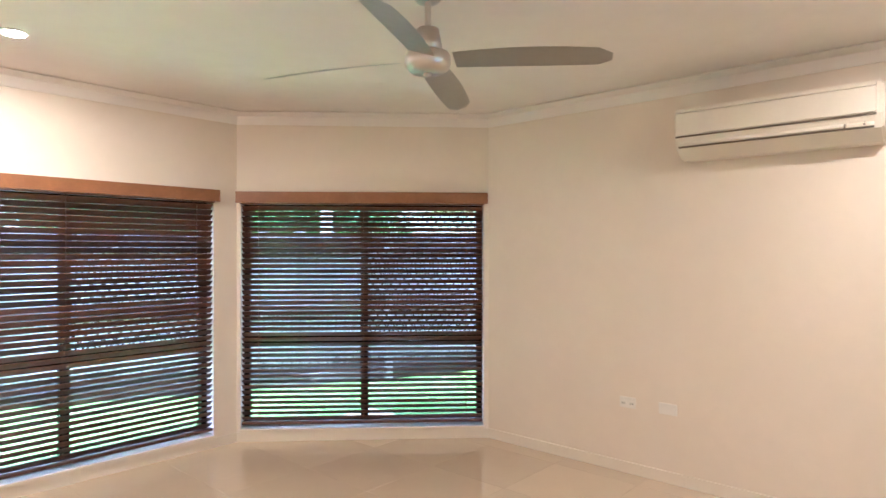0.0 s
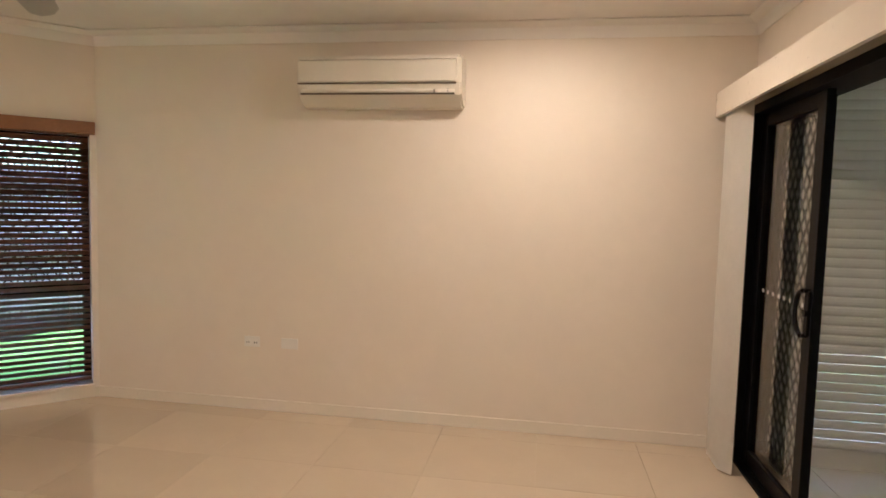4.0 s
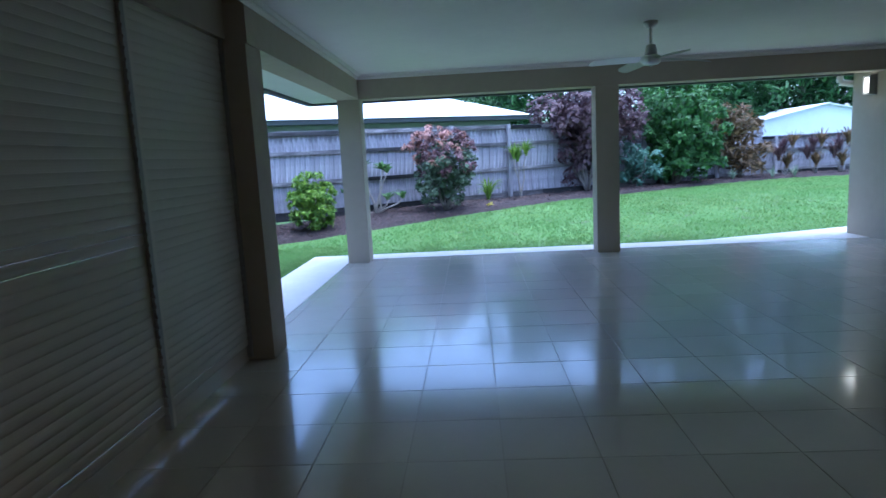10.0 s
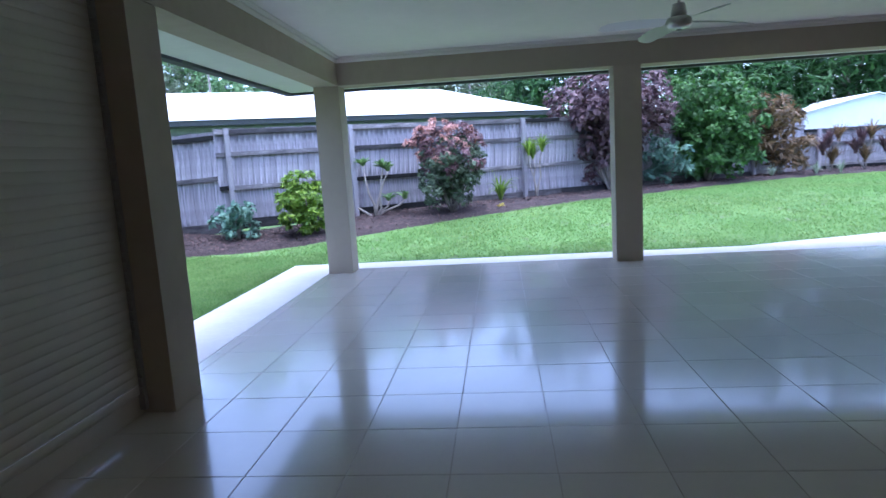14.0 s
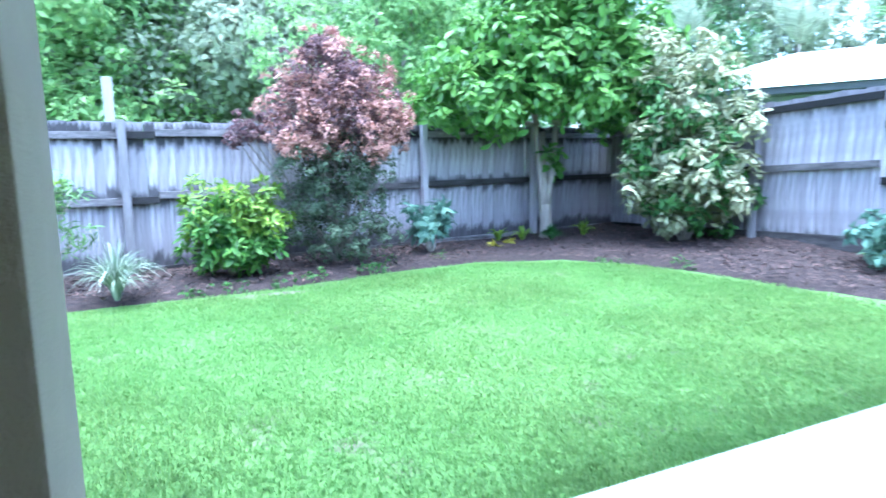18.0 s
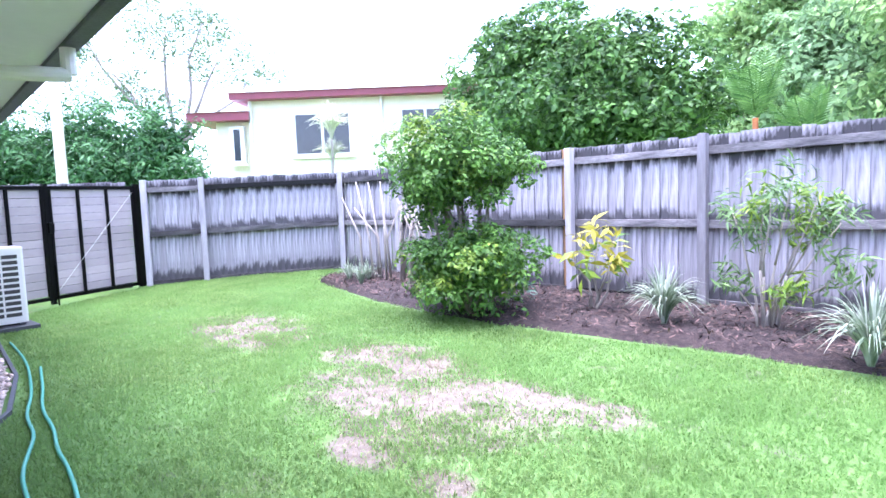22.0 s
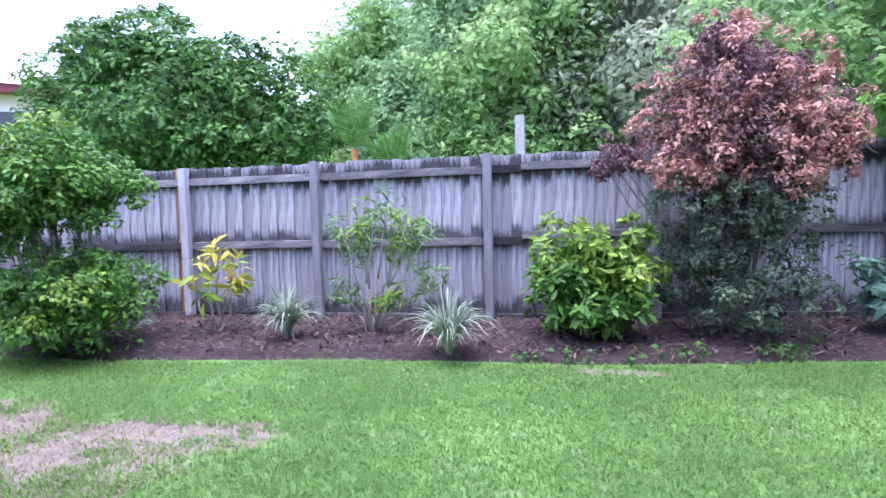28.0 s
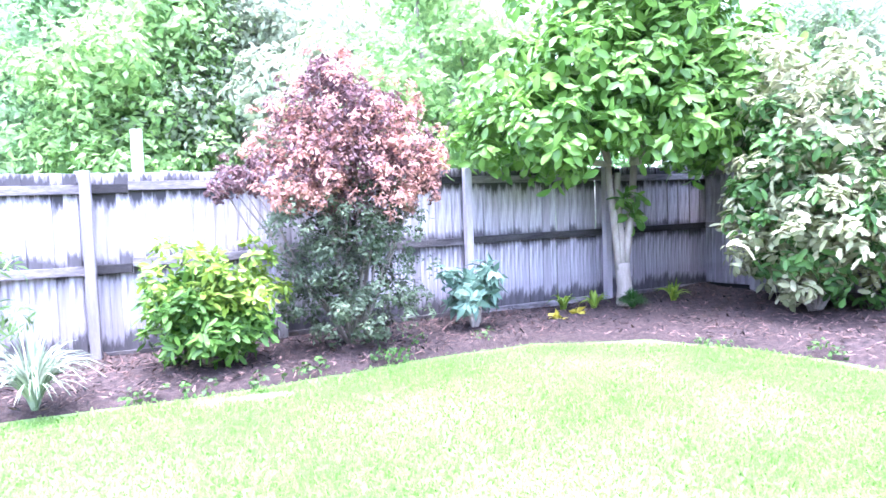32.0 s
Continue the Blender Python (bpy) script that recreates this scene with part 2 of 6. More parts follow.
def ground_mat():
    """Soil under the grass, greener where grass is thick, pale and bare at the worn patches."""
    m, nt, p = base_mat("lawn_soil")
    a, b2, c2 = noise_node(nt, 0.9, 5.0), noise_node(nt, 14.0, 6.0), noise_node(nt, 60.0, 4.0)
    c = mixc(nt, ramp(nt, a.outputs[0], 0.35, 0.65), (0.095, 0.19, 0.042), (0.135, 0.245, 0.06))
    c = mixc(nt, ramp(nt, b2.outputs[0], 0.45, 0.7, 0, 0.5), c, (0.09, 0.165, 0.04))
    c = mixc(nt, ramp(nt, c2.outputs[0], 0.5, 0.75, 0, 0.5), c, (0.15, 0.21, 0.07))
    tc = nt.nodes.new("ShaderNodeTexCoord")
    worn = None
    for x, y, rx, ry in WORN:
        mp = nt.nodes.new("ShaderNodeMapping")
        mp.inputs["Location"].default_value = (-x / rx, -y / ry, 0)
        mp.inputs["Scale"].default_value = (1 / rx, 1 / ry, 0)
        ln = nt.nodes.new("ShaderNodeVectorMath")
        ln.operation = "LENGTH"
        nt.links.new(tc.outputs["Object"], mp.inputs["Vector"])
        nt.links.new(mp.outputs[0], ln.inputs[0])
        v = ramp(nt, ln.outputs["Value"], 1.35, 0.6)
        if worn is None:
            worn = v
        else:
            mx = nt.nodes.new("ShaderNodeMath")
            mx.operation = "MAXIMUM"
            nt.links.new(worn, mx.inputs[0])
            nt.links.new(v, mx.inputs[1])
            worn = mx.outputs[0]
    ad = nt.nodes.new("ShaderNodeMath")
    ad.operation = "ADD"
    nt.links.new(worn, ad.inputs[0])
    nt.links.new(ramp(nt, noise_node(nt, 2.8, 7.0, 0.65).outputs[0], 0.25, 0.75, -0.9, 0.3), ad.inputs[1])
    soil = mixc(nt, ramp(nt, b2.outputs[0], 0.35, 0.7), (0.20, 0.165, 0.13), (0.115, 0.092, 0.07))
    c = mixc(nt, ramp(nt, ad.outputs[0], -0.15, 0.3), c, soil)
    nt.links.new(c, p.inputs["Base Color"])
    p.inputs["Roughness"].default_value = 0.95
    bu = nt.nodes.new("ShaderNodeBump")
    bu.inputs["Strength"].default_value, bu.inputs["Distance"].default_value = 0.6, 0.03
    nt.links.new(b2.outputs[0], bu.inputs["Height"])
    nt.links.new(bu.outputs[0], p.inputs["Normal"])
    return m


WORN = [(3.45, 7.45, 0.95, 0.55), (2.7, 7.85, 0.85, 0.36), (3.9, 7.75, 0.5, 0.36), (3.9, 6.78, 0.26, 0.18), (4.5, 6.78, 0.17, 0.12), (4.5, 7.95, 0.3, 0.2), (0.6, 7.6, 0.85, 0.45), (6.75, 9.4, 0.5, 0.07)]
GROUND = ground_mat()
MULCH = plain("bark_mulch", (0.03, 0.019, 0.018), 0.95, 0.45, 22, 1.0, 70, col2=(0.075, 0.047, 0.042))
CHIP = plain("mulch_chip", (0.125, 0.08, 0.066), 0.95, 0.6, 20, 0.3, 60, random_by="island")
GRASSM = leaf_mat("lawn_grass", (0.15, 0.27, 0.06), (0.295, 0.43, 0.145), 0.25, 0.6, 0.6, (0.17, 0.31, 0.085))
STRAW = leaf_mat("dry_grass_straw", (0.25, 0.20, 0.13), (0.42, 0.35, 0.24), 0.3, 0.7, 0.2)
BARK = plain("grey_bark", (0.27, 0.235, 0.20), 0.9, 0.3, 9, 0.6, 40, stretch=(2, 2, 0.6))
PALEBARK = plain("pale_bark", (0.36, 0.315, 0.265), 0.85, 0.25, 9, 0.4, 40, stretch=(2, 2, 0.5))
RAILGREY = plain("grey_metal", (0.30, 0.29, 0.27), 0.45, 0.1, 10, 0.02, 100)
GUTTERM = plain("dark_grey_gutter_paint", (0.045, 0.047, 0.055), 0.5, 0.15, 8, 0.03, 80)
ROOFW = plain("white_roof_sheet", (0.80, 0.81, 0.81), 0.5, 0.05, 1.2, 0.05, 20)
GATESLAT = plain("pinkish_grey_slat", (0.40, 0.34, 0.33), 0.7, 0.08, 8, 0.08, 60, random_by="object", stretch=(0.3, 1, 1))
GRAVEL = plain("pale_pebbles", (0.46, 0.38, 0.31), 0.9, 0.45, 45, 1.0, 45)
PEBBLE = plain("pinkish_pebble", (0.60, 0.48, 0.41), 0.8, 0.3, 30, 0.1, 60, random_by="island")
HOSE = plain("green_hose_rubber", (0.05, 0.30, 0.20), 0.4, 0.15, 20, 0.0)
ORANGE = plain("orange_crownshaft", (0.45, 0.15, 0.04), 0.6, 0.2, 6, 0.1)
CREAMW = plain("cream_weatherboard_paint", (0.82, 0.76, 0.58), 0.6, 0.05, 2, 0.1, 30)
MAROON = plain("maroon_paint", (0.25, 0.05, 0.07), 0.5, 0.1, 4, 0.05)
DARKPANE = plain("dark_window_pane", (0.05, 0.055, 0.065), 0.08, 0.1, 3, 0.0)
# wall of the white-roofed house: the eave shade is mixed into this grey
GREYWALL = plain("wall_grey_with_eave_shade", (0.20, 0.21, 0.24), 0.8, 0.1, 2, 0.1)
WHITESHED = plain("white_shed_sheet", (0.72, 0.75, 0.74), 0.5, 0.05, 2, 0.05, 40)


# ---- building blocks ----
def part(name, bm, material, parent, label=""):
    me = bpy.data.meshes.new(name)
    bm.to_mesh(me)
    bm.free()
    me.materials.append(material)
    ob = new(name, me)
    ob.parent = parent
    if label:
        ob["label"] = label
    return ob


def thing(name, label, category, at=(0, 0, 0), rz=0.0, group=""):
    ob = new(name)
    ob.empty_display_size = 0.1
    ob.matrix_basis = pose(*at, 0, 0, rz)
    return tagged(ob, label, category, group)


def struct(name, bm, material, label="", category=""):
    ob = part(name, bm, material, None)
    return tagged(ob, label, category, kind="structure")


def box(bm, x0, x1, y0, y1, z0, z1, bevel=0.0, m=None):
    r = bmesh.ops.create_cube(bm, size=1.0)
    vs = r["verts"]
    t = Matrix.Translation(((x0 + x1) / 2, (y0 + y1) / 2, (z0 + z1) / 2)) @ Matrix.Diagonal((x1 - x0, y1 - y0, z1 - z0, 1))
    bmesh.ops.transform(bm, matrix=(m @ t) if m else t, verts=vs)
    if bevel:
        es = list({e for v in vs for e in v.link_edges})
        bmesh.ops.bevel(bm, geom=es, offset=bevel, segments=2, affect="EDGES", profile=0.7)
    return bm


def B(x0, x1, y0, y1, z0, z1, bevel=0.0, m=None):
    return box(bmesh.new(), x0, x1, y0, y1, z0, z1, bevel, m)


def rod(bm, p, q, r0, r1=None, n=10):
    p, q = Vector(p), Vector(q)
    d = q - p
    turn = d.to_track_quat("Z", "Y").to_matrix().to_4x4()
    bmesh.ops.create_cone(bm, cap_ends=True, segments=n, radius1=r0, radius2=r0 if r1 is None else r1, depth=d.length,
                          matrix=Matrix.Translation((p + q) / 2) @ turn)
    return bm


def R(p, q, r0, r1=None, n=12):
    return rod(bmesh.new(), p, q, r0, r1, n)


def lathe(rows, n=24, m=None):
    """A turned shape from (radius, z) rows."""
    bm = bmesh.new()
    rings = []
    for r, z in rows:
        rings.append([bm.verts.new((r * math.cos(2 * math.pi * k / n), r * math.sin(2 * math.pi * k / n), z)) for k in range(n)])
    for a, b in zip(rings, rings[1:]):
        for k in range(n):
            bm.faces.new((a[k], a[(k + 1) % n], b[(k + 1) % n], b[k]))
    bm.faces.new(rings[0][::-1])
    bm.faces.new(rings[-1])
    if m:
        bm.transform(m)
    bmesh.ops.recalc_face_normals(bm, faces=bm.faces)
    for f in bm.faces:
        f.smooth = True
    return bm


def prism(pts, z0, z1):
    bm = bmesh.new()
    lo = [bm.verts.new((x, y, z0)) for x, y in pts]
    hi = [bm.verts.new((x, y, z1)) for x, y in pts]
    n = len(pts)
    for k in range(n):
        bm.faces.new((lo[k], lo[(k + 1) % n], hi[(k + 1) % n], hi[k]))
    bm.faces.new(lo[::-1])
    bm.faces.new(hi)
    bmesh.ops.recalc_face_normals(bm, faces=bm.faces)
    return bm


def smooth(t):
    t = min(1.0, max(0.0, t))
    return t * t * (3 - 2 * t)


def gz(x, y):
    """Height of the ground."""
    return -0.06 + 0.13 * smooth((y - 5.8) / 4.5) + 0.36 * smooth((x - 10.7) / 4.5) * (1 - 0.6 * smooth((y - 8) / 3))


# ---- ground ----
def spread(lo, hi, a, b, step):
    """Grid lines: even inside a..b, ever wider outside."""
    out, v, s = [], a, step
    out = [a + k * step for k in range(int((b - a) / step) + 1)]
    v, s = out[-1], step
    while v < hi:
        s *= 1.5
        v += s
        out.append(v)
    v, s = a, step
    while v > lo:
        s *= 1.5
        v -= s
        out.insert(0, v)
    return out


def in_house(x, y):
    return (-3.9 < x < 1.9 and -7 < y < 4.7 and x - y < 999 and (y - x) < 7.1) or (1.7 < x < 10.2 and -7 < y < 5.1)


gxs, gys = spread(-350, 350, -8.0, 26.0, 0.5), spread(-350, 350, -12.0, 14.0, 0.5)
verts = []
for y in gys:
    for x in gxs:
        z = gz(x, y)
        verts.append((x, y, -0.25 if in_house(x, y) else z))
nx = len(gxs)
faces = [(j * nx + i, j * nx + i + 1, (j + 1) * nx + i + 1, (j + 1) * nx + i) for j in range(len(gys) - 1) for i in range(nx - 1)]
me = bpy.data.meshes.new("ground")
me.from_pydata(verts, [], faces)
me.materials.append(GROUND)
tagged(new("ground", me), "mown green lawn with bare sandy worn patches", "lawn", kind="structure")

# bed edges, walked from the gate round to the shed
BED_IN = [(-1.4, 9.55), (-0.4, 9.35), (0.6, 9.15), (1.8, 9.1), (2.6, 9.12), (3.7, 9.28), (4.7, 9.45), (5.6, 9.48), (6.4, 9.5), (7.6, 9.66), (8.5, 9.88),
          (9.4, 9.92), (10.3, 9.55), (10.9, 9.0), (11.25, 8.2), (11.45, 7.4), (11.7, 6.6), (12.1, 5.7), (13.1, 4.0), (14.1, 2.2), (15.4, 0.1), (17.0, -2.0), (18.4, -4.2), (19.4, -6.6), (19.6, -9.5)]
outer = [Vector((-1.7, 9.9)), Vector((-1.4, 10.6)), Vector((0.0, 10.85)), Vector((1.4, 10.9)), Vector((2.4, 10.94)), Vector((3.6, 10.98)), Vector((4.7, 11.02)), Vector((5.7, 11.06)),
         Vector((6.8, 11.18)), Vector((8.0, 11.32)), Vector((9.3, 11.46)), Vector((11.0, 11.65)), Vector((13.0, 11.85)), Vector((13.0, 10.4)), Vector((12.95, 9.0)), Vector((12.88, 7.4)), Vector((13.6, 6.2)),
         Vector((14.4, 4.9)), Vector((15.4, 3.3)), Vector((16.4, 1.65)), Vector((17.4, 0.0)), Vector((18.8, -2.3)), Vector((20.1, -4.4)), Vector((21.3, -6.4)), Vector((21.7, -9.5))]
bv, bf = [], []
N = 12
rows_in, rows_out = [Vector(p) for p in BED_IN], outer
fine = []
for k in range(len(rows_in) - 1):
    for s in range(10):
        fine.append((rows_in[k].lerp(rows_in[k + 1], s / 10), rows_out[k].lerp(rows_out[k + 1], s / 10)))
fine.append((rows_in[-1], rows_out[-1]))
for a, b in fine:
    wob = 0.07 * noise.noise((a.x * 2.1, a.y * 2.1, 3))
    for j in range(N + 1):
        p = a.lerp(b, j / N)
        p = p + (a - b).normalized() * wob * (1 - j / N)
        h = 0.06 * smooth(j / 2.5) + 0.035 * noise.noise((p.x * 2.2, p.y * 2.2, 5)) * smooth(j / 2)
        bv.append((p.x, p.y, gz(p.x, p.y) + h + (-0.03 if j == 0 else 0.012)))
for i in range(len(fine) - 1):
    for j in range(N):
        q = i * (N + 1) + j
        bf.append((q, q + 1, q + N + 2, q + N + 1))
me = bpy.data.meshes.new("garden_bed")
me.from_pydata(bv, [], bf)
me.materials.append(MULCH)
for pgn in me.polygons:
    pgn.use_smooth = True
tagged(new("garden_bed", me), "curved garden bed of dark brown bark mulch", "garden bed", kind="structure")


def bed_z(x, y):
    return gz(x, y) + 0.055


# ---- house: room with the bay ----
A2, B2 = Vector((-4.05, 3.23)), Vector((-2.66, 4.62))
DIAG = pose(A2.x, A2.y, 0, 0, 0, 45)          # x along the slanted wall from its far corner, y outwards
DL = (B2 - A2).length
H = 2.55

bm = B(B2.x, 1.63, 4.62, 4.85, -0.2, 2.9)
struct("wall_north", bm, WALL, "cream painted plaster wall", "wall")
bm = bmesh.new()
box(bm, 0, DL, 0, 0.2, -0.2, 0.10, 0, DIAG)
box(bm, 0, DL, 0, 0.2, 1.86, 2.9, 0, DIAG)
box(bm, 0, 0.03, 0, 0.2, 0.10, 1.86, 0, DIAG)
box(bm, DL - 0.04, DL, 0, 0.2, 0.10, 1.86, 0, DIAG)
struct("wall_bay", bm, WALL, "cream slanted bay wall round a window", "wall")
WX, WY0, WY1 = -4.05, 1.05, 3.04
bm = bmesh.new()
box(bm, WX - 0.2, WX, -3.0, WY0, -0.2, 2.9)
box(bm, WX - 0.2, WX, WY1, 3.23, -0.2, 2.9)
box(bm, WX - 0.2, WX, WY0, WY1, -0.2, 0.10)
box(bm, WX - 0.2, WX, WY0, WY1, 1.86, 2.9)
struct("wall_west", bm, WALL, "cream painted plaster wall round a wide window", "wall")
bm = B(-4.25, 1.63, -3.2, -3.0, -0.2, 2.9)
struct("wall_south", bm, WALL, "cream painted plaster wall", "wall")
DY0, DY1, DH = 0.86, 4.46, 2.03
bm = bmesh.new()
box(bm, 1.63, 1.83, -3.2, DY0, -0.2, 2.9)
box(bm, 1.63, 1.83, DY1, 4.85, -0.2, 2.9)
box(bm, 1.63, 1.83, DY0, DY1, DH, 2.9)
struct("wall_east", bm, WALL, "cream painted wall round a wide sliding door", "wall")
struct("ceiling", prism([(-4.05, -3.0), (1.63, -3.0), (1.63, 4.62), (B2.x, B2.y), (A2.x, A2.y)], H, H + 0.1), CEIL, "plain painted plasterboard ceiling", "ceiling")


def cornice(name, p, q, inward, zc, w, mat, drop=None):
    """A coved moulding along the top of a wall."""
    bm = bmesh.new()
    p, q, n = Vector((*p, 0)), Vector((*q, 0)), Vector((*inward, 0)).normalized()
    prof = [(0.0, -w), (0.008, -w), (0.02, -w * 0.62), (w * 0.3, -w * 0.3), (w * 0.62, -0.02), (w, -0.008), (w, 0.0)]
    rings = [[bm.verts.new(e + n * a + Vector((0, 0, zc + b - 0.002))) for a, b in prof] for e in (p, q)]
    for k in range(len(prof) - 1):
        bm.faces.new((rings[0][k], rings[0][k + 1], rings[1][k + 1], rings[1][k]))
    bmesh.ops.recalc_face_normals(bm, faces=bm.faces)
    return struct(name, bm, mat, "coved cornice moulding", "cornice")


IN = [(1.63, 4.62), (B2.x, B2.y), (A2.x, A2.y), (-4.05, -3.0), (1.63, -3.0)]
for k, (p, q) in enumerate(zip(IN, IN[1:] + IN[:1])):
    d = Vector(q) - Vector(p)
    n = (-d.y, d.x)
    cornice("cornice_%d" % (k + 1), p, q, n, H, 0.09, CEIL)
    if k == 4:
        continue
    L, ang = d.length, math.degrees(math.atan2(d.y, d.x))
    bm = B(0, L, 0, 0.014, 0.0, 0.075, 0.004, pose(p[0], p[1], 0, 0, 0, ang))
    struct("baseboard_%d" % (k + 1), bm, TRIM, "low cream gloss skirting board", "baseboard")


# windows and timber venetian blinds
def venetian_window(n, m, width, z0, z1, split_x, deep):
    """A black sliding window with a security screen half, and a brown timber venetian blind before it.
    x runs along the wall, y outwards."""
    win = tagged(new("window_%d" % n), "black aluminium sliding window behind a timber blind", "window", kind="structure")
    win.matrix_basis = m
    for x0, x1, a, b in ((0, width, z0, z0 + 0.05), (0, width, z1 - 0.05, z1), (0, 0.045, z0 + 0.05, z1 - 0.05), (width - 0.045, width, z0 + 0.05, z1 - 0.05)):
        part("window_frame", B(x0, x1, 0.10, 0.16, a, b, 0.003), BLACK, win)
    zm = z0 + (z1 - z0) * 0.385
    part("transom", B(0.045, width - 0.045, 0.10, 0.15, zm - 0.03, zm + 0.03, 0.003), BLACK, win)
    for a, b in ((z0 + 0.05, zm - 0.03), (zm + 0.03, z1 - 0.05)):
        part("mullion", B(split_x - 0.03, split_x + 0.03, 0.10, 0.15, a, b, 0.003), BLACK, win)
        for x0, x1 in ((0.045, split_x - 0.03), (split_x + 0.03, width - 0.045)):
            g = part("pane", B(x0, x1, 0.125, 0.129, a, b), GLASS, win)
            g.visible_shadow = False
    part("window_sill", B(0.0, width, -0.03, 0.10, z0 - 0.022, z0, 0.004), TRIM, win)
    # diamond security screen over the upper sliding half
    bm = bmesh.new()
    diamond(bm, split_x + 0.03, width - 0.045, zm + 0.03, z1 - 0.05, 0.165, 0.075, 0.005)
    part("security_screen", bm, BLACK, win, "black diamond security mesh")
    bl = thing("venetian_blind", "dark brown timber venetian blind, lowered with slats open", "blind", (0, 0, 0))
    bl.matrix_basis = m
    part("valance", B(-0.03, width + 0.03, -0.045, -0.02, z1 - 0.01, z1 + 0.078, 0.004), VALANCE, bl, "lighter brown timber valance")
    part("head_rail", B(0.0, width, -0.018, 0.035, z1 - 0.02, z1 + 0.03, 0.003), BLIND, bl)
    part("bottom_rail", B(0.01, width - 0.01, -0.012, 0.038, z0 + 0.03, z0 + 0.05, 0.004), BLIND, bl)
    count = int((z1 - 0.05 - z0 - 0.07) / 0.0405)
    slat = B(-(width - 0.02) / 2, (width - 0.02) / 2, -0.025, 0.025, -0.0016, 0.0016)
    first = None
    for k in range(count + 1):
        z = z0 + 0.075 + k * (z1 - 0.05 - z0 - 0.075) / count
        if first is None:
            first = part("slat", slat, BLIND, bl)
            ob = first
        else:
            ob = new("slat", first.data)
            ob.parent = bl
        ob.matrix_basis = pose(width / 2, 0.012, z, (-40 if n == 1 else -45) + 1.5 * noise.noise((k, n, 0)), 0, 0)
    for x in (0.14, width / 2, width - 0.14):
        for y in (-0.016, 0.040):
            part("cord", B(x - 0.0015, x + 0.0015, y - 0.001, y + 0.001, z0 + 0.04, z1), BLIND, bl)
    return bl


def diamond(bm, x0, x1, z0, z1, y, cell, r):
    """A diamond grille of round-cornered cells in the plane y, as flat bars with thickness."""
    nx, nz = max(1, round((x1 - x0) / cell)), max(1, round((z1 - z0) / (cell * 1.4)))
    cx, cz = (x1 - x0) / nx, (z1 - z0) / nz
    vs, fs = [], []
    for i in range(nx):
        for j in range(nz):
            x, z = x0 + i * cx, z0 + j * cz
            for p, q in (((x, z + cz / 2), (x + cx / 2, z)), ((x + cx / 2, z), (x + cx, z + cz / 2)), ((x, z + cz / 2), (x + cx / 2, z + cz)), ((x + cx / 2, z + cz), (x + cx, z + cz / 2))):
                d = Vector((q[0] - p[0], q[1] - p[1])).normalized()
                s = Vector((-d.y, d.x)) * r
                ring = []
                for e in (p, q):
                    for sx, dy in ((1, -r), (1, r), (-1, r), (-1, -r)):
                        ring.append(bm.verts.new((e[0] + sx * s.x, y + dy, e[1] + sx * s.y)))
                for k in range(4):
                    bm.faces.new((ring[k], ring[(k + 1) % 4], ring[4 + (k + 1) % 4], ring[4 + k]))
    return bm


venetian_window(1, DIAG @ pose(0.03, 0, 0), DL - 0.07, 0.10, 1.86, (DL - 0.07) / 2, 0.2)
venetian_window(2, pose(WX, WY0, 0, 0, 0, 90), WY1 - WY0, 0.10, 1.86, (WY1 - WY0) * 0.515, 0.2)


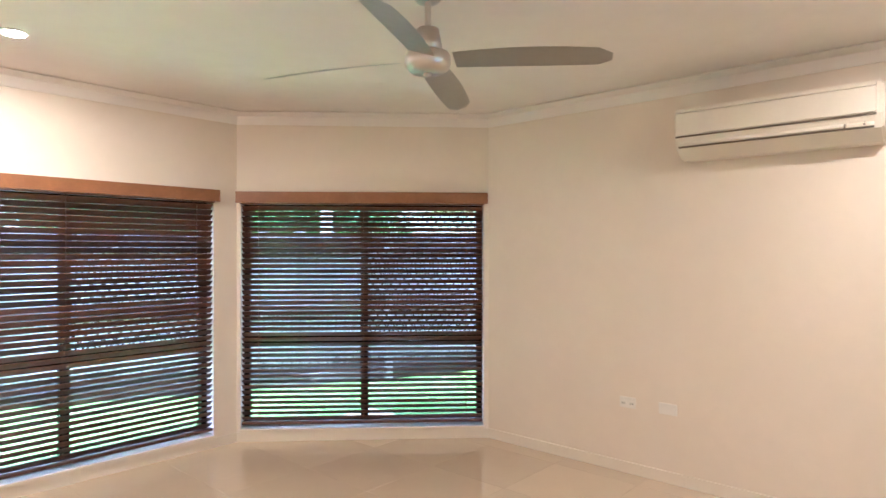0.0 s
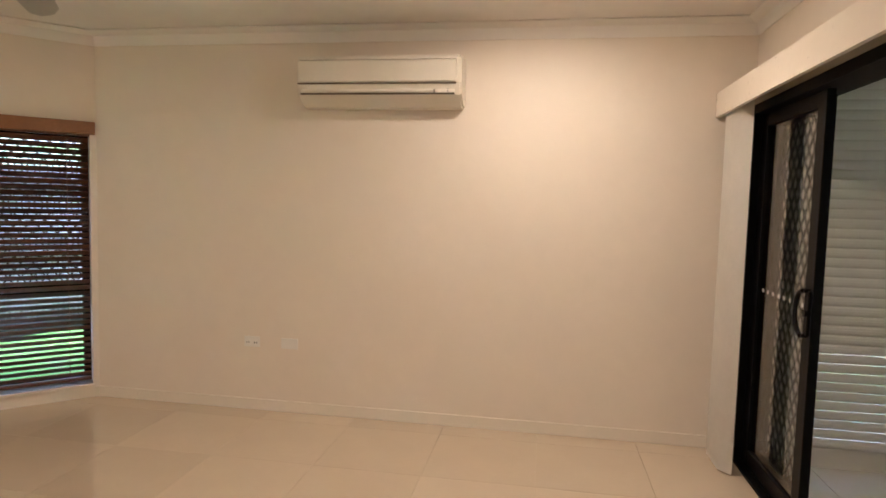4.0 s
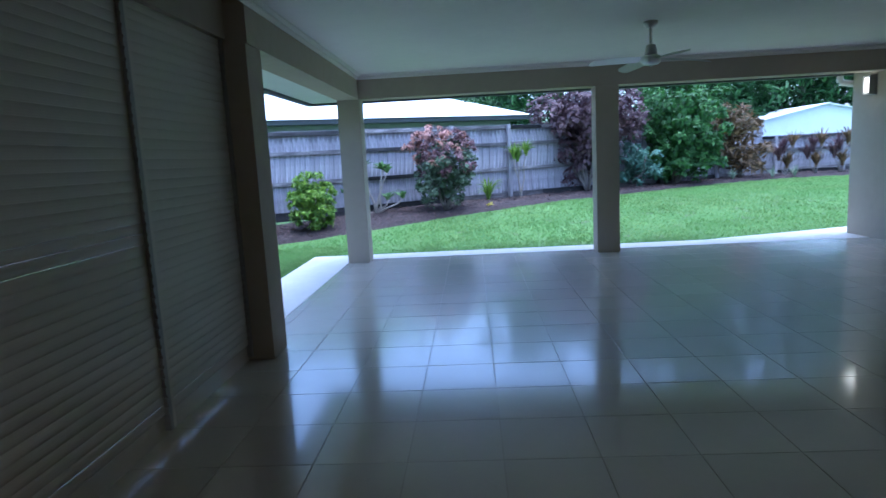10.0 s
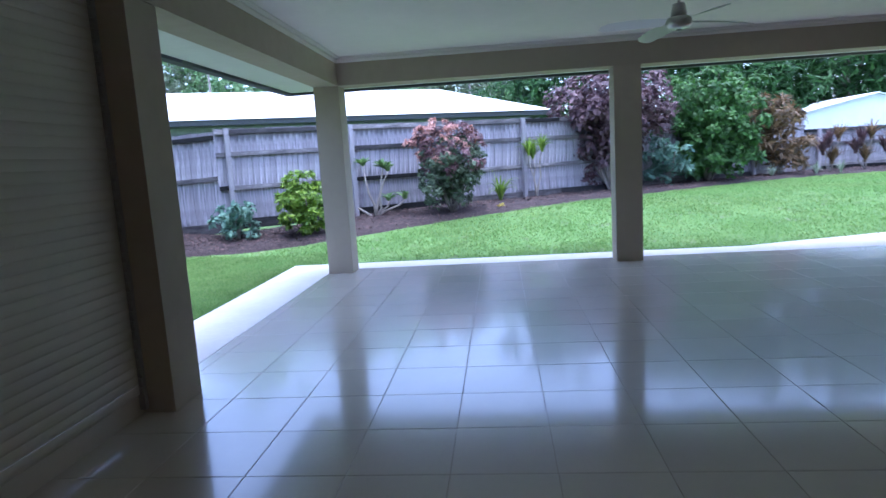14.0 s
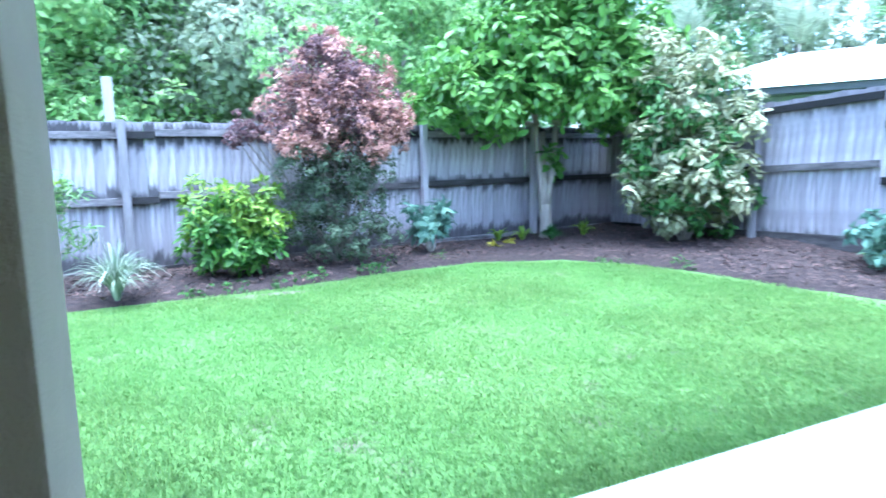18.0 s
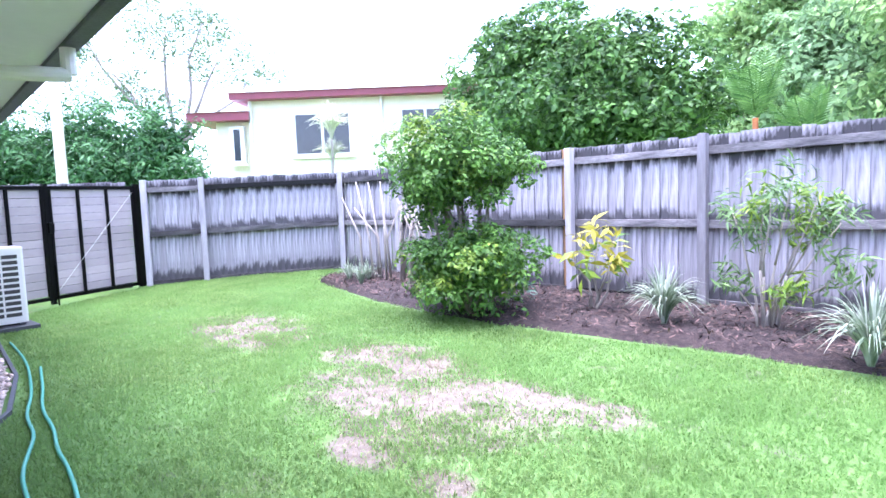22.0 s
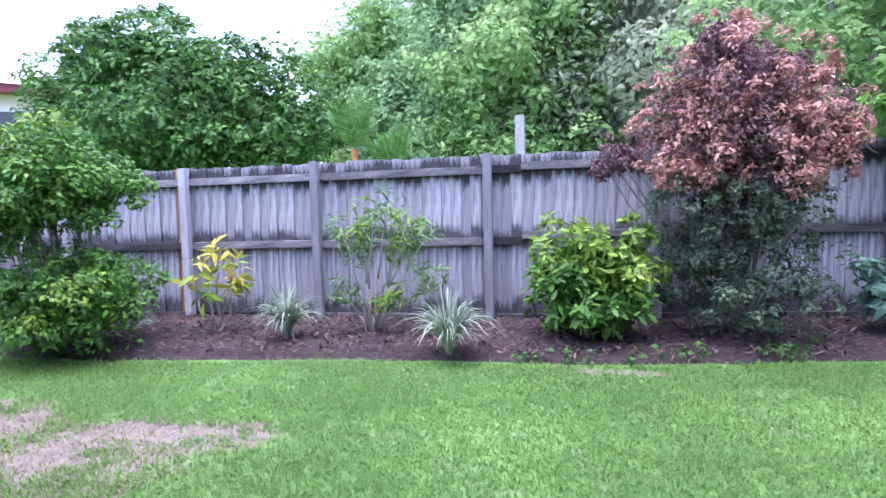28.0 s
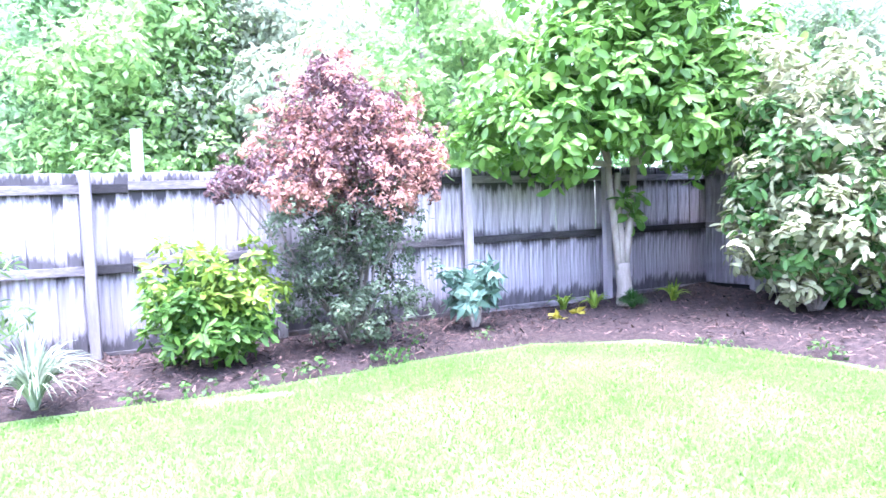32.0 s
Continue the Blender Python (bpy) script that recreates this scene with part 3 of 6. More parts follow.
# wall air conditioner
def split_unit():
    ac = thing("wall_air_conditioner", "cream split-system air conditioner high on the wall", "air conditioner", (-0.585, 4.62, 2.03))
    w = 1.03
    prof = [(0.0, 0.0), (-0.10, 0.0), (-0.19, 0.06), (-0.215, 0.13), (-0.215, 0.24), (-0.20, 0.285), (-0.17, 0.30), (0.0, 0.30)]
    bm = bmesh.new()
    ends = [[bm.verts.new((x, y, z)) for y, z in prof] for x in (-w / 2, w / 2)]
    n = len(prof)
    for k in range(n):
        bm.faces.new((ends[0][k], ends[0][(k + 1) % n], ends[1][(k + 1) % n], ends[1][k]))
    bm.faces.new(ends[0])
    bm.faces.new(ends[1][::-1])
    bmesh.ops.recalc_face_normals(bm, faces=bm.faces)
    bmesh.ops.bevel(bm, geom=[e for e in bm.edges if abs(e.verts[0].co.x - e.verts[1].co.x) < 0.01], offset=0.012, segments=2, affect="EDGES")
    part("body", bm, AIRCON, ac)
    part("front_panel", B(-w / 2 + 0.012, w / 2 - 0.03, -0.226, -0.2155, 0.135, 0.262, 0.006), AIRCON, ac)
    part("top_lip", B(-w / 2 + 0.012, w / 2 - 0.03, -0.214, -0.19, 0.268, 0.292, 0.006), AIRCON, ac)
    part("panel_gap", B(-w / 2 + 0.012, w / 2 - 0.03, -0.2195, -0.213, 0.122, 0.131), SOFTGAP, ac, "dark slot under the front panel")
    m = pose(0, -0.199, 0.088, -33, 0, 0)
    part("louvre", B(-w / 2 + 0.03, w / 2 - 0.17, -0.006, 0.006, -0.018, 0.026, 0.004, m), AIRCON, ac, "air outlet flap")
    part("outlet_gap", B(-w / 2 + 0.03, w / 2 - 0.04, -0.005, 0.006, -0.030, -0.025, 0, m), SOFTGAP, ac)
    part("flap_gap", B(-w / 2 + 0.03, w / 2 - 0.17, -0.005, 0.006, 0.028, 0.031, 0, m), SOFTGAP, ac)
    part("flap_end_gap", B(w / 2 - 0.167, w / 2 - 0.161, -0.005, 0.006, -0.022, 0.028, 0, m), SOFTGAP, ac)
    part("display", B(w / 2 - 0.155, w / 2 - 0.04, -0.005, 0.006, -0.022, 0.028, 0.003, m), AIRCON, ac)
    for x, z in ((w / 2 - 0.085, 0.006), (w / 2 - 0.07, 0.014), (w / 2 - 0.085, -0.012)):
        part("indicator", B(x, x + 0.009, -0.007, 0.0, z - 0.004, z + 0.004, 0, m), DARKGAP, ac)


split_unit()


def outlet(x, w, slots):
    o = thing("power_outlet" if slots else "blank_wall_plate", "white plastic double power outlet on the wall" if slots else "white plastic blank wall plate", "outlet", (x, 4.62, 0.47))
    part("plate", B(-w / 2, w / 2, -0.009, 0, -0.036, 0.036, 0.004), WHITEP, o)
    if slots:
        for s in (-0.028, 0.028):
            part("socket_face", B(s - 0.02, s + 0.02, -0.011, -0.009, -0.02, 0.012, 0.002), WHITEP, o)
            for k in (-0.008, 0.008):
                part("pin_hole", B(s + k - 0.002, s + k + 0.002, -0.0125, -0.011, -0.012, 0.0), DARKGAP, o)
            part("switch", B(s - 0.006, s + 0.006, -0.014, -0.009, 0.018, 0.03, 0.002), WHITEP, o)
    else:
        for s in (-0.04, 0.04):
            part("screw_cap", R((s, -0.009, 0), (s, -0.0115, 0), 0.005), WHITEP, o)


outlet(-1.49, 0.11, True)
outlet(-1.22, 0.118, False)


def ceiling_fan(at, zc, radius, turn, blades, tilt=11, drop=0.44):
    f = thing("ceiling_fan", "brushed nickel ceiling fan with four metal blades, at rest", "ceiling fan", (at[0], at[1], zc))
    part("canopy", lathe([(0.02, -0.055), (0.045, -0.052), (0.062, -0.03), (0.066, 0.0)]), STEEL, f)
    part("down_rod", R((0, 0, -0.05), (0, 0, -drop + 0.16), 0.013), STEEL, f)
    part("collar", lathe([(0.062, -drop + 0.045), (0.056, -drop + 0.09), (0.046, -drop + 0.145), (0.04, -drop + 0.15), (0.016, -drop + 0.152)]), STEEL, f)
    part("motor_housing", lathe([(0.02, -drop - 0.035), (0.07, -drop - 0.03), (0.088, -drop - 0.012), (0.094, -drop + 0.004), (0.094, -drop + 0.034), (0.086, -drop + 0.048), (0.05, -drop + 0.05)]), STEEL, f)
    part("bottom_cap", lathe([(0.008, -drop - 0.05), (0.016, -drop - 0.046), (0.02, -drop - 0.034)]), STEEL, f)
    bm = bmesh.new()
    a, b = [], []
    for k in range(13):
        u = k / 12
        r = 0.11 + u * (radius - 0.11)
        w = 0.055 + 0.012 * math.sin(math.pi * u)
        if u > 0.9:
            w *= math.sqrt(max(0.05, 1 - ((u - 0.9) / 0.1) ** 2 * 0.8))
        sag = -0.03 * u * u
        a.append(bm.verts.new((r, -w, sag)))
        b.append(bm.verts.new((r, w, sag)))
    for k in range(12):
        bm.faces.new((a[k], a[k + 1], b[k + 1], b[k]))
    bmesh.ops.solidify(bm, geom=bm.faces[:], thickness=0.004)
    blade = None
    for k in range(blades):
        if blade is None:
            ob = blade = part("blade", bm, STEEL, f)
        else:
            ob = new("blade", blade.data)
            ob.parent = f
        ob.matrix_basis = pose(0, 0, -drop + 0.015, 0, 0, turn + 360 / blades * k) @ pose(0, 0, 0, tilt, 0, 0)
    return f


ceiling_fan((-1.40, 2.57), H, 0.73, 29.8, 4, tilt=-16, drop=0.31)


def downlight(x, y, z, watts, col=(1.0, 0.70, 0.42)):
    d = thing("downlight", "round recessed ceiling downlight, switched on", "downlight", (x, y, z), group="downlights")
    part("trim_ring", lathe([(0.052, -0.006), (0.056, -0.008), (0.062, -0.004), (0.064, 0.0), (0.05, 0.0)]), WHITEP, d)
    part("lens", lathe([(0.047, -0.0095), (0.0495, -0.0082)]), LAMP, d)
    la = new("downlight_lamp", bpy.data.lights.new("downlight_lamp", "AREA"))
    la.data.shape, la.data.size = "DISK", 0.10
    la.data.energy, la.data.color = watts, col
    la.matrix_world = Matrix.Translation((x, y, z - 0.012))
    return d


for x, y in ((0.40, 3.66), (-3.25, 1.58), (0.45, 0.4), (-3.05, -1.2), (-1.2, -1.6)):
    downlight(x, y, H, 1.0)


# ---- sliding doors ----
def leaf(name, label, parent_m, w, h, mesh=True, glass=True, marks=False, handle_at=None, stile=0.07):
    """A sliding door leaf: x along the door, y outwards, z up."""
    d = thing(name, label, "sliding door")
    d.matrix_basis = parent_m
    part("stile", B(0, stile, -0.018, 0.018, 0.02, h, 0.003), BLACK, d)
    part("stile", B(w - stile, w, -0.018, 0.018, 0.02, h, 0.003), BLACK, d)
    part("bottom_rail", B(stile, w - stile, -0.017, 0.017, 0.02, 0.11, 0.003), BLACK, d)
    part("top_rail", B(stile, w - stile, -0.017, 0.017, h - 0.07, h, 0.003), BLACK, d)
    if glass:
        g = part("glass", B(stile, w - stile, -0.003, 0.003, 0.11, h - 0.07), SMOKE, d, "slightly tinted door glass")
        g.visible_shadow = False
    if mesh:
        bm = bmesh.new()
        diamond(bm, stile, w - stile, 0.11, h - 0.07, 0.0 if not glass else 0.03, 0.075, 0.004)
        part("security_mesh", bm, BLACK, d, "black diamond security mesh")
    if marks:
        for k in range(8):
            x = stile + 0.05 + k * (w - 2 * stile - 0.1) / 7
            bm = bmesh.new()
            for a in (45, -45):
                box(bm, -0.011, 0.011, -0.0015, 0.0015, -0.003, 0.003, 0, pose(x, -0.005, 1.02, 0, a, 0))
            part("safety_mark", bm, WHITEP, d, "small white cross mark on the glass")
    if handle_at is not None:
        bm = bmesh.new()
        pts = [(0.062 * math.sin(math.pi * k / 12) * -1, 0.10 * math.cos(math.pi * k / 12)) for k in range(13)]
        for p, q in zip(pts, pts[1:]):
            rod(bm, (handle_at + p[0] * 1.2, -0.045, 1.0 + p[1]), (handle_at + q[0] * 1.2, -0.045, 1.0 + q[1]), 0.011, n=8)
        for s in (1, -1):
            rod(bm, (handle_at, -0.018, 1.0 + s * 0.10), (handle_at, -0.045, 1.0 + s * 0.10), 0.011, n=8)
        part("pull_handle", bm, BLACK, d, "black curved pull handle")
        part("lock_plate", B(handle_at - 0.02, handle_at + 0.022, -0.03, -0.018, 0.90, 1.10, 0.004), BLACK, d)
        part("lock_cylinder", R((handle_at + 0.01, -0.018, 1.0), (handle_at + 0.01, -0.042, 1.0), 0.016), BLACK, d)
    return d


def on_east(y, x=1.70):
    return pose(x, y, 0, 0, 0, -90)           # leaf x runs towards -y, outwards is +x


df = tagged(new("door_frame_1"), "black aluminium frame of a wide sliding door", "door frame", kind="structure")
part("head", B(1.57, 1.75, DY0, DY1, DH - 0.05, DH, 0.003), BLACK, df)
part("jamb", B(1.57, 1.75, DY1 - 0.045, DY1, 0.0, DH - 0.05, 0.003), BLACK, df)
part("jamb", B(1.57, 1.75, DY0, DY0 + 0.045, 0.0, DH - 0.05, 0.003), BLACK, df)
part("threshold", B(1.57, 1.69, DY0, DY1, 0.001, 0.016, 0.002), BLACK, df)
for x in (1.61, 1.655):
    part("track", B(x - 0.004, x + 0.004, DY0 + 0.045, DY1 - 0.045, 0.016, 0.028), BLACK, df)
leaf("sliding_glass_door", "black framed sliding glass door, slid open against the wall", on_east(4.415, 1.63), 0.785, 1.975, mesh=False, marks=True, handle_at=0.75, stile=0.085)
leaf("security_screen_door", "black diamond-mesh security screen door, slid open", on_east(4.415, 1.70), 0.63, 1.975, glass=False)
fx = leaf("sliding_glass_door", "black framed sliding glass door panel", on_east(2.145, 1.61), 1.28, 1.975, mesh=False, marks=True, stile=0.095)
part("edge_seal", B(0.097, 0.104, -0.022, -0.018, 0.11, 1.9), SHUT, fx, "grey sealing strip on the door edge")
leaf("security_screen_door", "black diamond-mesh security screen door panel", on_east(2.105, 1.70), 1.21, 1.975, glass=False, stile=0.10)
struct("sill_strip", B(1.69, 1.83, DY0, DY1, -0.05, 0.0, 0.002), PATILE, "cream strip outside the sliding door track", "sill")
pel = thing("blind_pelmet", "cream painted pelmet box over the sliding door", "pelmet")
part("front_board", B(1.41, 1.43, 0.75, 4.60, 1.985, 2.125, 0.003), TRIM, pel)
part("top_board", B(1.43, 1.63, 0.75, 4.60, 2.105, 2.125, 0.002), TRIM, pel)
part("blind_track", B(1.45, 1.50, 0.80, 4.58, 2.06, 2.095, 0.003), WHITEP, pel)
vb = thing("vertical_blind", "cream fabric vertical blind drawn into a narrow stack", "blind", (1.47, 4.24, 0))
for k in range(17):
    bm = bmesh.new()
    n = 7
    a = [[bm.verts.new((-0.05 + 0.10 * i / (n - 1), -0.006 * math.sin(math.pi * i / (n - 1)), z)) for i in range(n)] for z in (0.02, 2.07)]
    for i in range(n - 1):
        bm.faces.new((a[0][i], a[0][i + 1], a[1][i + 1], a[1][i]))
    bmesh.ops.solidify(bm, geom=bm.faces[:], thickness=0.002)
    bm.transform(pose(0.003 * noise.noise((k * 0.9, 2.5, 0)), k * 0.0135, 0, 0, 0, -54 + 3 * noise.noise((k, 0.5, 0))))
    part("vane", bm, FABRIC, vb)
    part("bottom_weight", B(-0.045, 0.045, -0.0035, 0.0035, 0.012, 0.03, 0.001, pose(0, k * 0.0135, 0, 0, 0, -54)), FABRIC, vb)

# ---- second room, seen through the far door ----
R0 = -2.73
D2A, D2B, D2H = 7.42, 9.30, 2.10
bm = bmesh.new()
box(bm, 1.83, D2A, R0 - 0.22, R0, -0.3, 2.9)
box(bm, D2B, 10.38, R0 - 0.22, R0, -0.3, 2.9)
box(bm, D2A, D2B, R0 - 0.22, R0, D2H, 2.9)
box(bm, 10.16, 10.38, -7.0, R0 - 0.22, -0.3, 2.9)
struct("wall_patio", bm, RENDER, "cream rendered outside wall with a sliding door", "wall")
bm = bmesh.new()
box(bm, 1.83, 10.16, -6.4, -6.2, -0.1, 2.55)
box(bm, 5.2, 5.4, -6.2, R0 - 0.22, -0.1, 2.55)
struct("wall_inner", bm, WALL, "warm lit cream plaster wall", "wall")
struct("floor_inner", B(5.4, 10.16, -6.2, R0 - 0.22, -0.1, 0.0), INTILE, "polished cream floor tiles", "floor")
struct("ceiling_inner", B(5.4, 10.16, -6.2, R0 - 0.22, 2.5, 2.6), CEIL, "plain painted ceiling", "ceiling")
downlight(8.2, -4.9, 2.5, 4.5, (1.0, 0.62, 0.30))
df2 = tagged(new("door_frame_2"), "black aluminium frame of a sliding door", "door frame", kind="structure")
part("head", B(D2A, D2B, R0 - 0.14, R0 + 0.025, D2H - 0.06, D2H, 0.003), BLACK, df2)
part("jamb", B(D2A, D2A + 0.06, R0 - 0.14, R0 + 0.025, 0, D2H - 0.06, 0.003), BLACK, df2)
part("jamb", B(D2B - 0.06, D2B, R0 - 0.14, R0 + 0.025, 0, D2H - 0.06, 0.003), BLACK, df2)
part("threshold", B(D2A, D2B, R0 - 0.14, R0 + 0.025, 0.001, 0.05, 0.003), BLACK, df2)
leaf("security_screen_door", "black diamond-mesh security screen door, slid half open", pose(D2B - 0.06, R0 - 0.02, 0.03, 0, 0, 180), 0.95, 1.99, glass=False, handle_at=0.90, stile=0.08)
leaf("sliding_glass_door", "black framed sliding glass door behind the screen", pose(D2B - 0.06, R0 - 0.08, 0.03, 0, 0, 180), 0.93, 1.99, mesh=False)

# ---- patio ----
struct("slab", prism([(1.83, R0), (10.30, R0), (10.30, 5.22), (4.7, 5.22), (4.7, 4.98), (1.83, 4.98)], -0.22, -0.012), GROUT, "concrete patio slab", "slab")
bm = bmesh.new()
box(bm, 9.865, 10.30, R0, 5.22, -0.011, 0.0)
box(bm, 4.7, 9.865, 4.56, 5.22, -0.011, 0.0)
box(bm, 1.83, 4.7, 4.56, 4.98, -0.011, 0.0)
struct("slab_edge", bm, SLABM, "pale cream smooth patio edge strip", "paving")
path_pts = [(10.30, -0.6), (10.50, -1.2), (10.75, -2.1), (11.1, -3.2), (11.6, -5.0), (11.9, -7.0), (10.42, -7.0), (10.42, R0), (10.30, R0)]
struct("path", prism(path_pts, -0.2, -0.004), SLABM, "pale curved concrete garden path", "path")
WA = 0.305
COLS = {"a": (5.385, 4.262), "b": (9.555, 4.242), "c": (9.555, 0.77)}
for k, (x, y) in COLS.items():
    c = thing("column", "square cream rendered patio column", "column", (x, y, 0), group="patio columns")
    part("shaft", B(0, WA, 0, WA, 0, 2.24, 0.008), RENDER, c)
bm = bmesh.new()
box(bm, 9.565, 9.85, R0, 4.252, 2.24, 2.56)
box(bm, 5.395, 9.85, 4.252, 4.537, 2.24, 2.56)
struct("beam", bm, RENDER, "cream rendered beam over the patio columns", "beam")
struct("ceiling_patio", B(1.83, 9.85, R0, 4.56, 2.56, 2.66), CEIL, "flat pale painted patio ceiling", "ceiling")
PC = [(9.565, R0), (9.565, 4.252), (1.83, 4.252), (1.83, R0)]
for k, (p, q) in enumerate(zip(PC, PC[1:] + PC[:1])):
    d = Vector(q) - Vector(p)
    cornice("cornice_%d" % (k + 6), p, q, (-d.y, d.x), 2.56, 0.06, CEIL)

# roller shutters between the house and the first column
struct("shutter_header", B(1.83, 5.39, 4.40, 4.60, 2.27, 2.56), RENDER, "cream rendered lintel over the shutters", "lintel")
PANELS = [(1.86, 2.875, set(range(1, 11))), (2.935, 4.13, {1, 17, 18, 19}), (4.19, 5.355, {1})]
PITCH = 0.054
struct("shutter_plinth", B(1.83, 5.385, 4.452, 4.60, -0.012, 0.119, 0.002), PATILE, "low cream tiled upstand under the shutters", "plinth")
for n, (x0, x1, lit) in enumerate(PANELS):
    sh = thing("roller_shutter", "cream aluminium roller shutter, closed with thin light slots", "shutter", (x0, 4.445, 0), group="patio roller shutters")
    w = x1 - x0
    bm = bmesh.new()
    prof = [(0.001, -0.002), (-0.003, 0.003), (-0.0055, 0.013), (-0.0062, 0.026), (-0.0046, 0.041), (-0.0010, PITCH - 0.0005), (0.004, PITCH - 0.0005), (0.002, 0.030), (0.005, 0.0)]
    ends = [[bm.verts.new((x, y, z)) for y, z in prof] for x in (0, w)]
    for k in range(len(prof)):
        j = (k + 1) % len(prof)
        bm.faces.new((ends[0][k], ends[0][j], ends[1][j], ends[1][k]))
    bm.faces.new(ends[0])
    bm.faces.new(ends[1][::-1])
    bmesh.ops.recalc_face_normals(bm, faces=bm.faces)
    first = part("slat", bm, SHUT, sh)
    # slats that hang a little apart and let daylight through
    bm = bmesh.new()
    ends = [[bm.verts.new((x, y, 0.0028 + z * 0.945)) for y, z in prof] for x in (0, w)]
    for k in range(len(prof)):
        j = (k + 1) % len(prof)
        bm.faces.new((ends[0][k], ends[0][j], ends[1][j], ends[1][k]))
    bmesh.ops.recalc_face_normals(bm, faces=bm.faces)
    slot = part("slat", bm, SHUT, sh)
    z, k = 0.120, 0
    while z < 2.27:
        if k in lit:
            ob = slot if k == min(lit) else new("slat", slot.data)
        else:
            ob = first if not first.get("set") else new("slat", first.data)
            first["set"] = 1
        ob.parent = sh
        ob.location = (0, 0.0008 * noise.noise((k * 0.7, n, 0)), z)
        z += PITCH
        k += 1
    del first["set"]
    for x in (-0.03, w):
        part("guide_rail", B(x, x + 0.03, -0.028, 0.02, 0.03, 2.27, 0.002), RAILGREY if x > 0 else SHUT, sh, "grey guide rail")
    # stepped pile strip along the inner edge of the rail, one tooth a slat
    tooth = None
    for k in range(40):
        if tooth is None:
            ob = tooth = part("rail_tooth", B(w - 0.014, w, -0.030, -0.012, 0.0, 0.034), RAILGREY, sh)
        else:
            ob = new("rail_tooth", tooth.data)
            ob.parent = sh
        ob.location = (0, 0, 0.125 + k * PITCH)

ceiling_fan((7.2, 1.02), 2.56, 0.62, 12, 4, tilt=18, drop=0.36)
wl = thing("wall_lamp", "square frosted outdoor wall lamp in a grey frame, lit", "wall lamp", (9.93, R0, 2.08))
part("back_plate", B(-0.08, 0.08, 0, 0.02, -0.14, 0.14, 0.004), RAILGREY, wl)
part("diffuser", B(-0.055, 0.055, 0.02, 0.085, -0.10, 0.10, 0.006), WALLLAMP, wl, "glowing frosted glass")
for x in (-0.075, 0.058):
    part("side_bar", B(x, x + 0.017, 0.02, 0.10, -0.13, 0.13, 0.003), RAILGREY, wl)
la = new("wall_lamp_light", bpy.data.lights.new("wall_lamp_light", "POINT"))
la.data.energy, la.data.color, la.data.shadow_soft_size = 0.3, (1.0, 0.83, 0.58), 0.09
la.location = (9.93, R0 + 0.13, 2.08)

# eaves, gutters and roof
def eave(name, pts):
    return struct(name, prism(pts, 2.30, 2.33), SOFFIT, "pale flat eaves lining", "soffit")


eave("soffit_1", [(5.7, 4.545), (9.86, 4.545), (9.86, R0), (10.42, R0), (10.42, 5.10), (5.7, 5.10)])
eave("soffit_2", [(-3.2, 4.86), (5.38, 4.86), (5.38, 4.61), (5.69, 4.61), (5.69, 5.10), (5.69, 5.83), (-3.2, 5.83)])
eave("soffit_3", [(-4.9, -3.2), (-4.25, -3.2), (-4.25, 3.31), (-2.74, 4.82), (-3.2, 5.83), (-4.9, 4.2)])
gut = tagged(new("gutter"), "dark grey metal roof gutter", "gutter", kind="structure")
for x0, x1, y0, y1 in ((10.42, 10.52, -7.2, 5.20), (5.80, 10.42, 5.10, 5.20), (5.69, 5.80, 5.10, 5.93), (-3.3, 5.69, 5.83, 5.93)):
    part("gutter_run", B(x0, x1, y0, y1, 2.27, 2.40, 0.01), GUTTERM, gut)
bm = bmesh.new()
def roof_quad(a, b, c, d):
    lo = [bm.verts.new(p) for p in (a, b, c, d)]
    hi = [bm.verts.new((p[0], p[1], p[2] + 0.06)) for p in (a, b, c, d)]
    for k in range(4):
        bm.faces.new((lo[k], lo[(k + 1) % 4], hi[(k + 1) % 4], hi[k]))
    bm.faces.new(lo[::-1])
    bm.faces.new(hi)
roof_quad((10.5, -7.2, 2.40), (10.5, 5.2, 2.40), (5.0, 1.0, 4.2), (5.0, -4.0, 4.2))
roof_quad((10.5, 5.2, 2.40), (5.7, 5.2, 2.40), (-1.0, 1.0, 4.2), (5.0, 1.0, 4.2))
roof_quad((5.69, 5.9, 2.42), (-5.0, 5.9, 2.42), (-1.0, 1.0, 4.3), (5.0, 1.0, 4.3))
roof_quad((-5.0, 5.9, 2.42), (-5.0, -7.2, 2.42), (-1.0, -4.0, 4.3), (-1.0, 1.0, 4.3))
roof_quad((-5.0, -7.2, 2.42), (10.5, -7.2, 2.40), (5.0, -4.0, 4.25), (-1.0, -4.0, 4.25))
roof_quad((-1.0, 1.0, 4.21), (-1.0, -4.0, 4.21), (5.0, -4.0, 4.21), (5.0, 1.0, 4.21))
bmesh.ops.recalc_face_normals(bm, faces=bm.faces)
struct("roof", bm, ROOFW, "pale metal house roof", "roof")
dp = thing("downpipe", "white plastic downpipe elbow under the gutter", "downpipe", (2.2, 5.86, 2.27))
part("drop_pipe", R((0, 0, 0), (0, 0, -0.16), 0.045), WHITEP, dp)
part("elbow", R((0, 0.0, -0.16), (0.05, -0.95, -0.22), 0.045), WHITEP, dp)
dp2 = thing("downpipe", "white plastic downpipe at the corner of the house", "downpipe", (10.48, -2.6, 2.28))
part("drop_pipe", R((0, 0, 0), (0, 0, -0.10), 0.045), WHITEP, dp2)
part("elbow", R((0, 0, -0.10), (-0.10, -0.25, -0.16), 0.045), WHITEP, dp2)
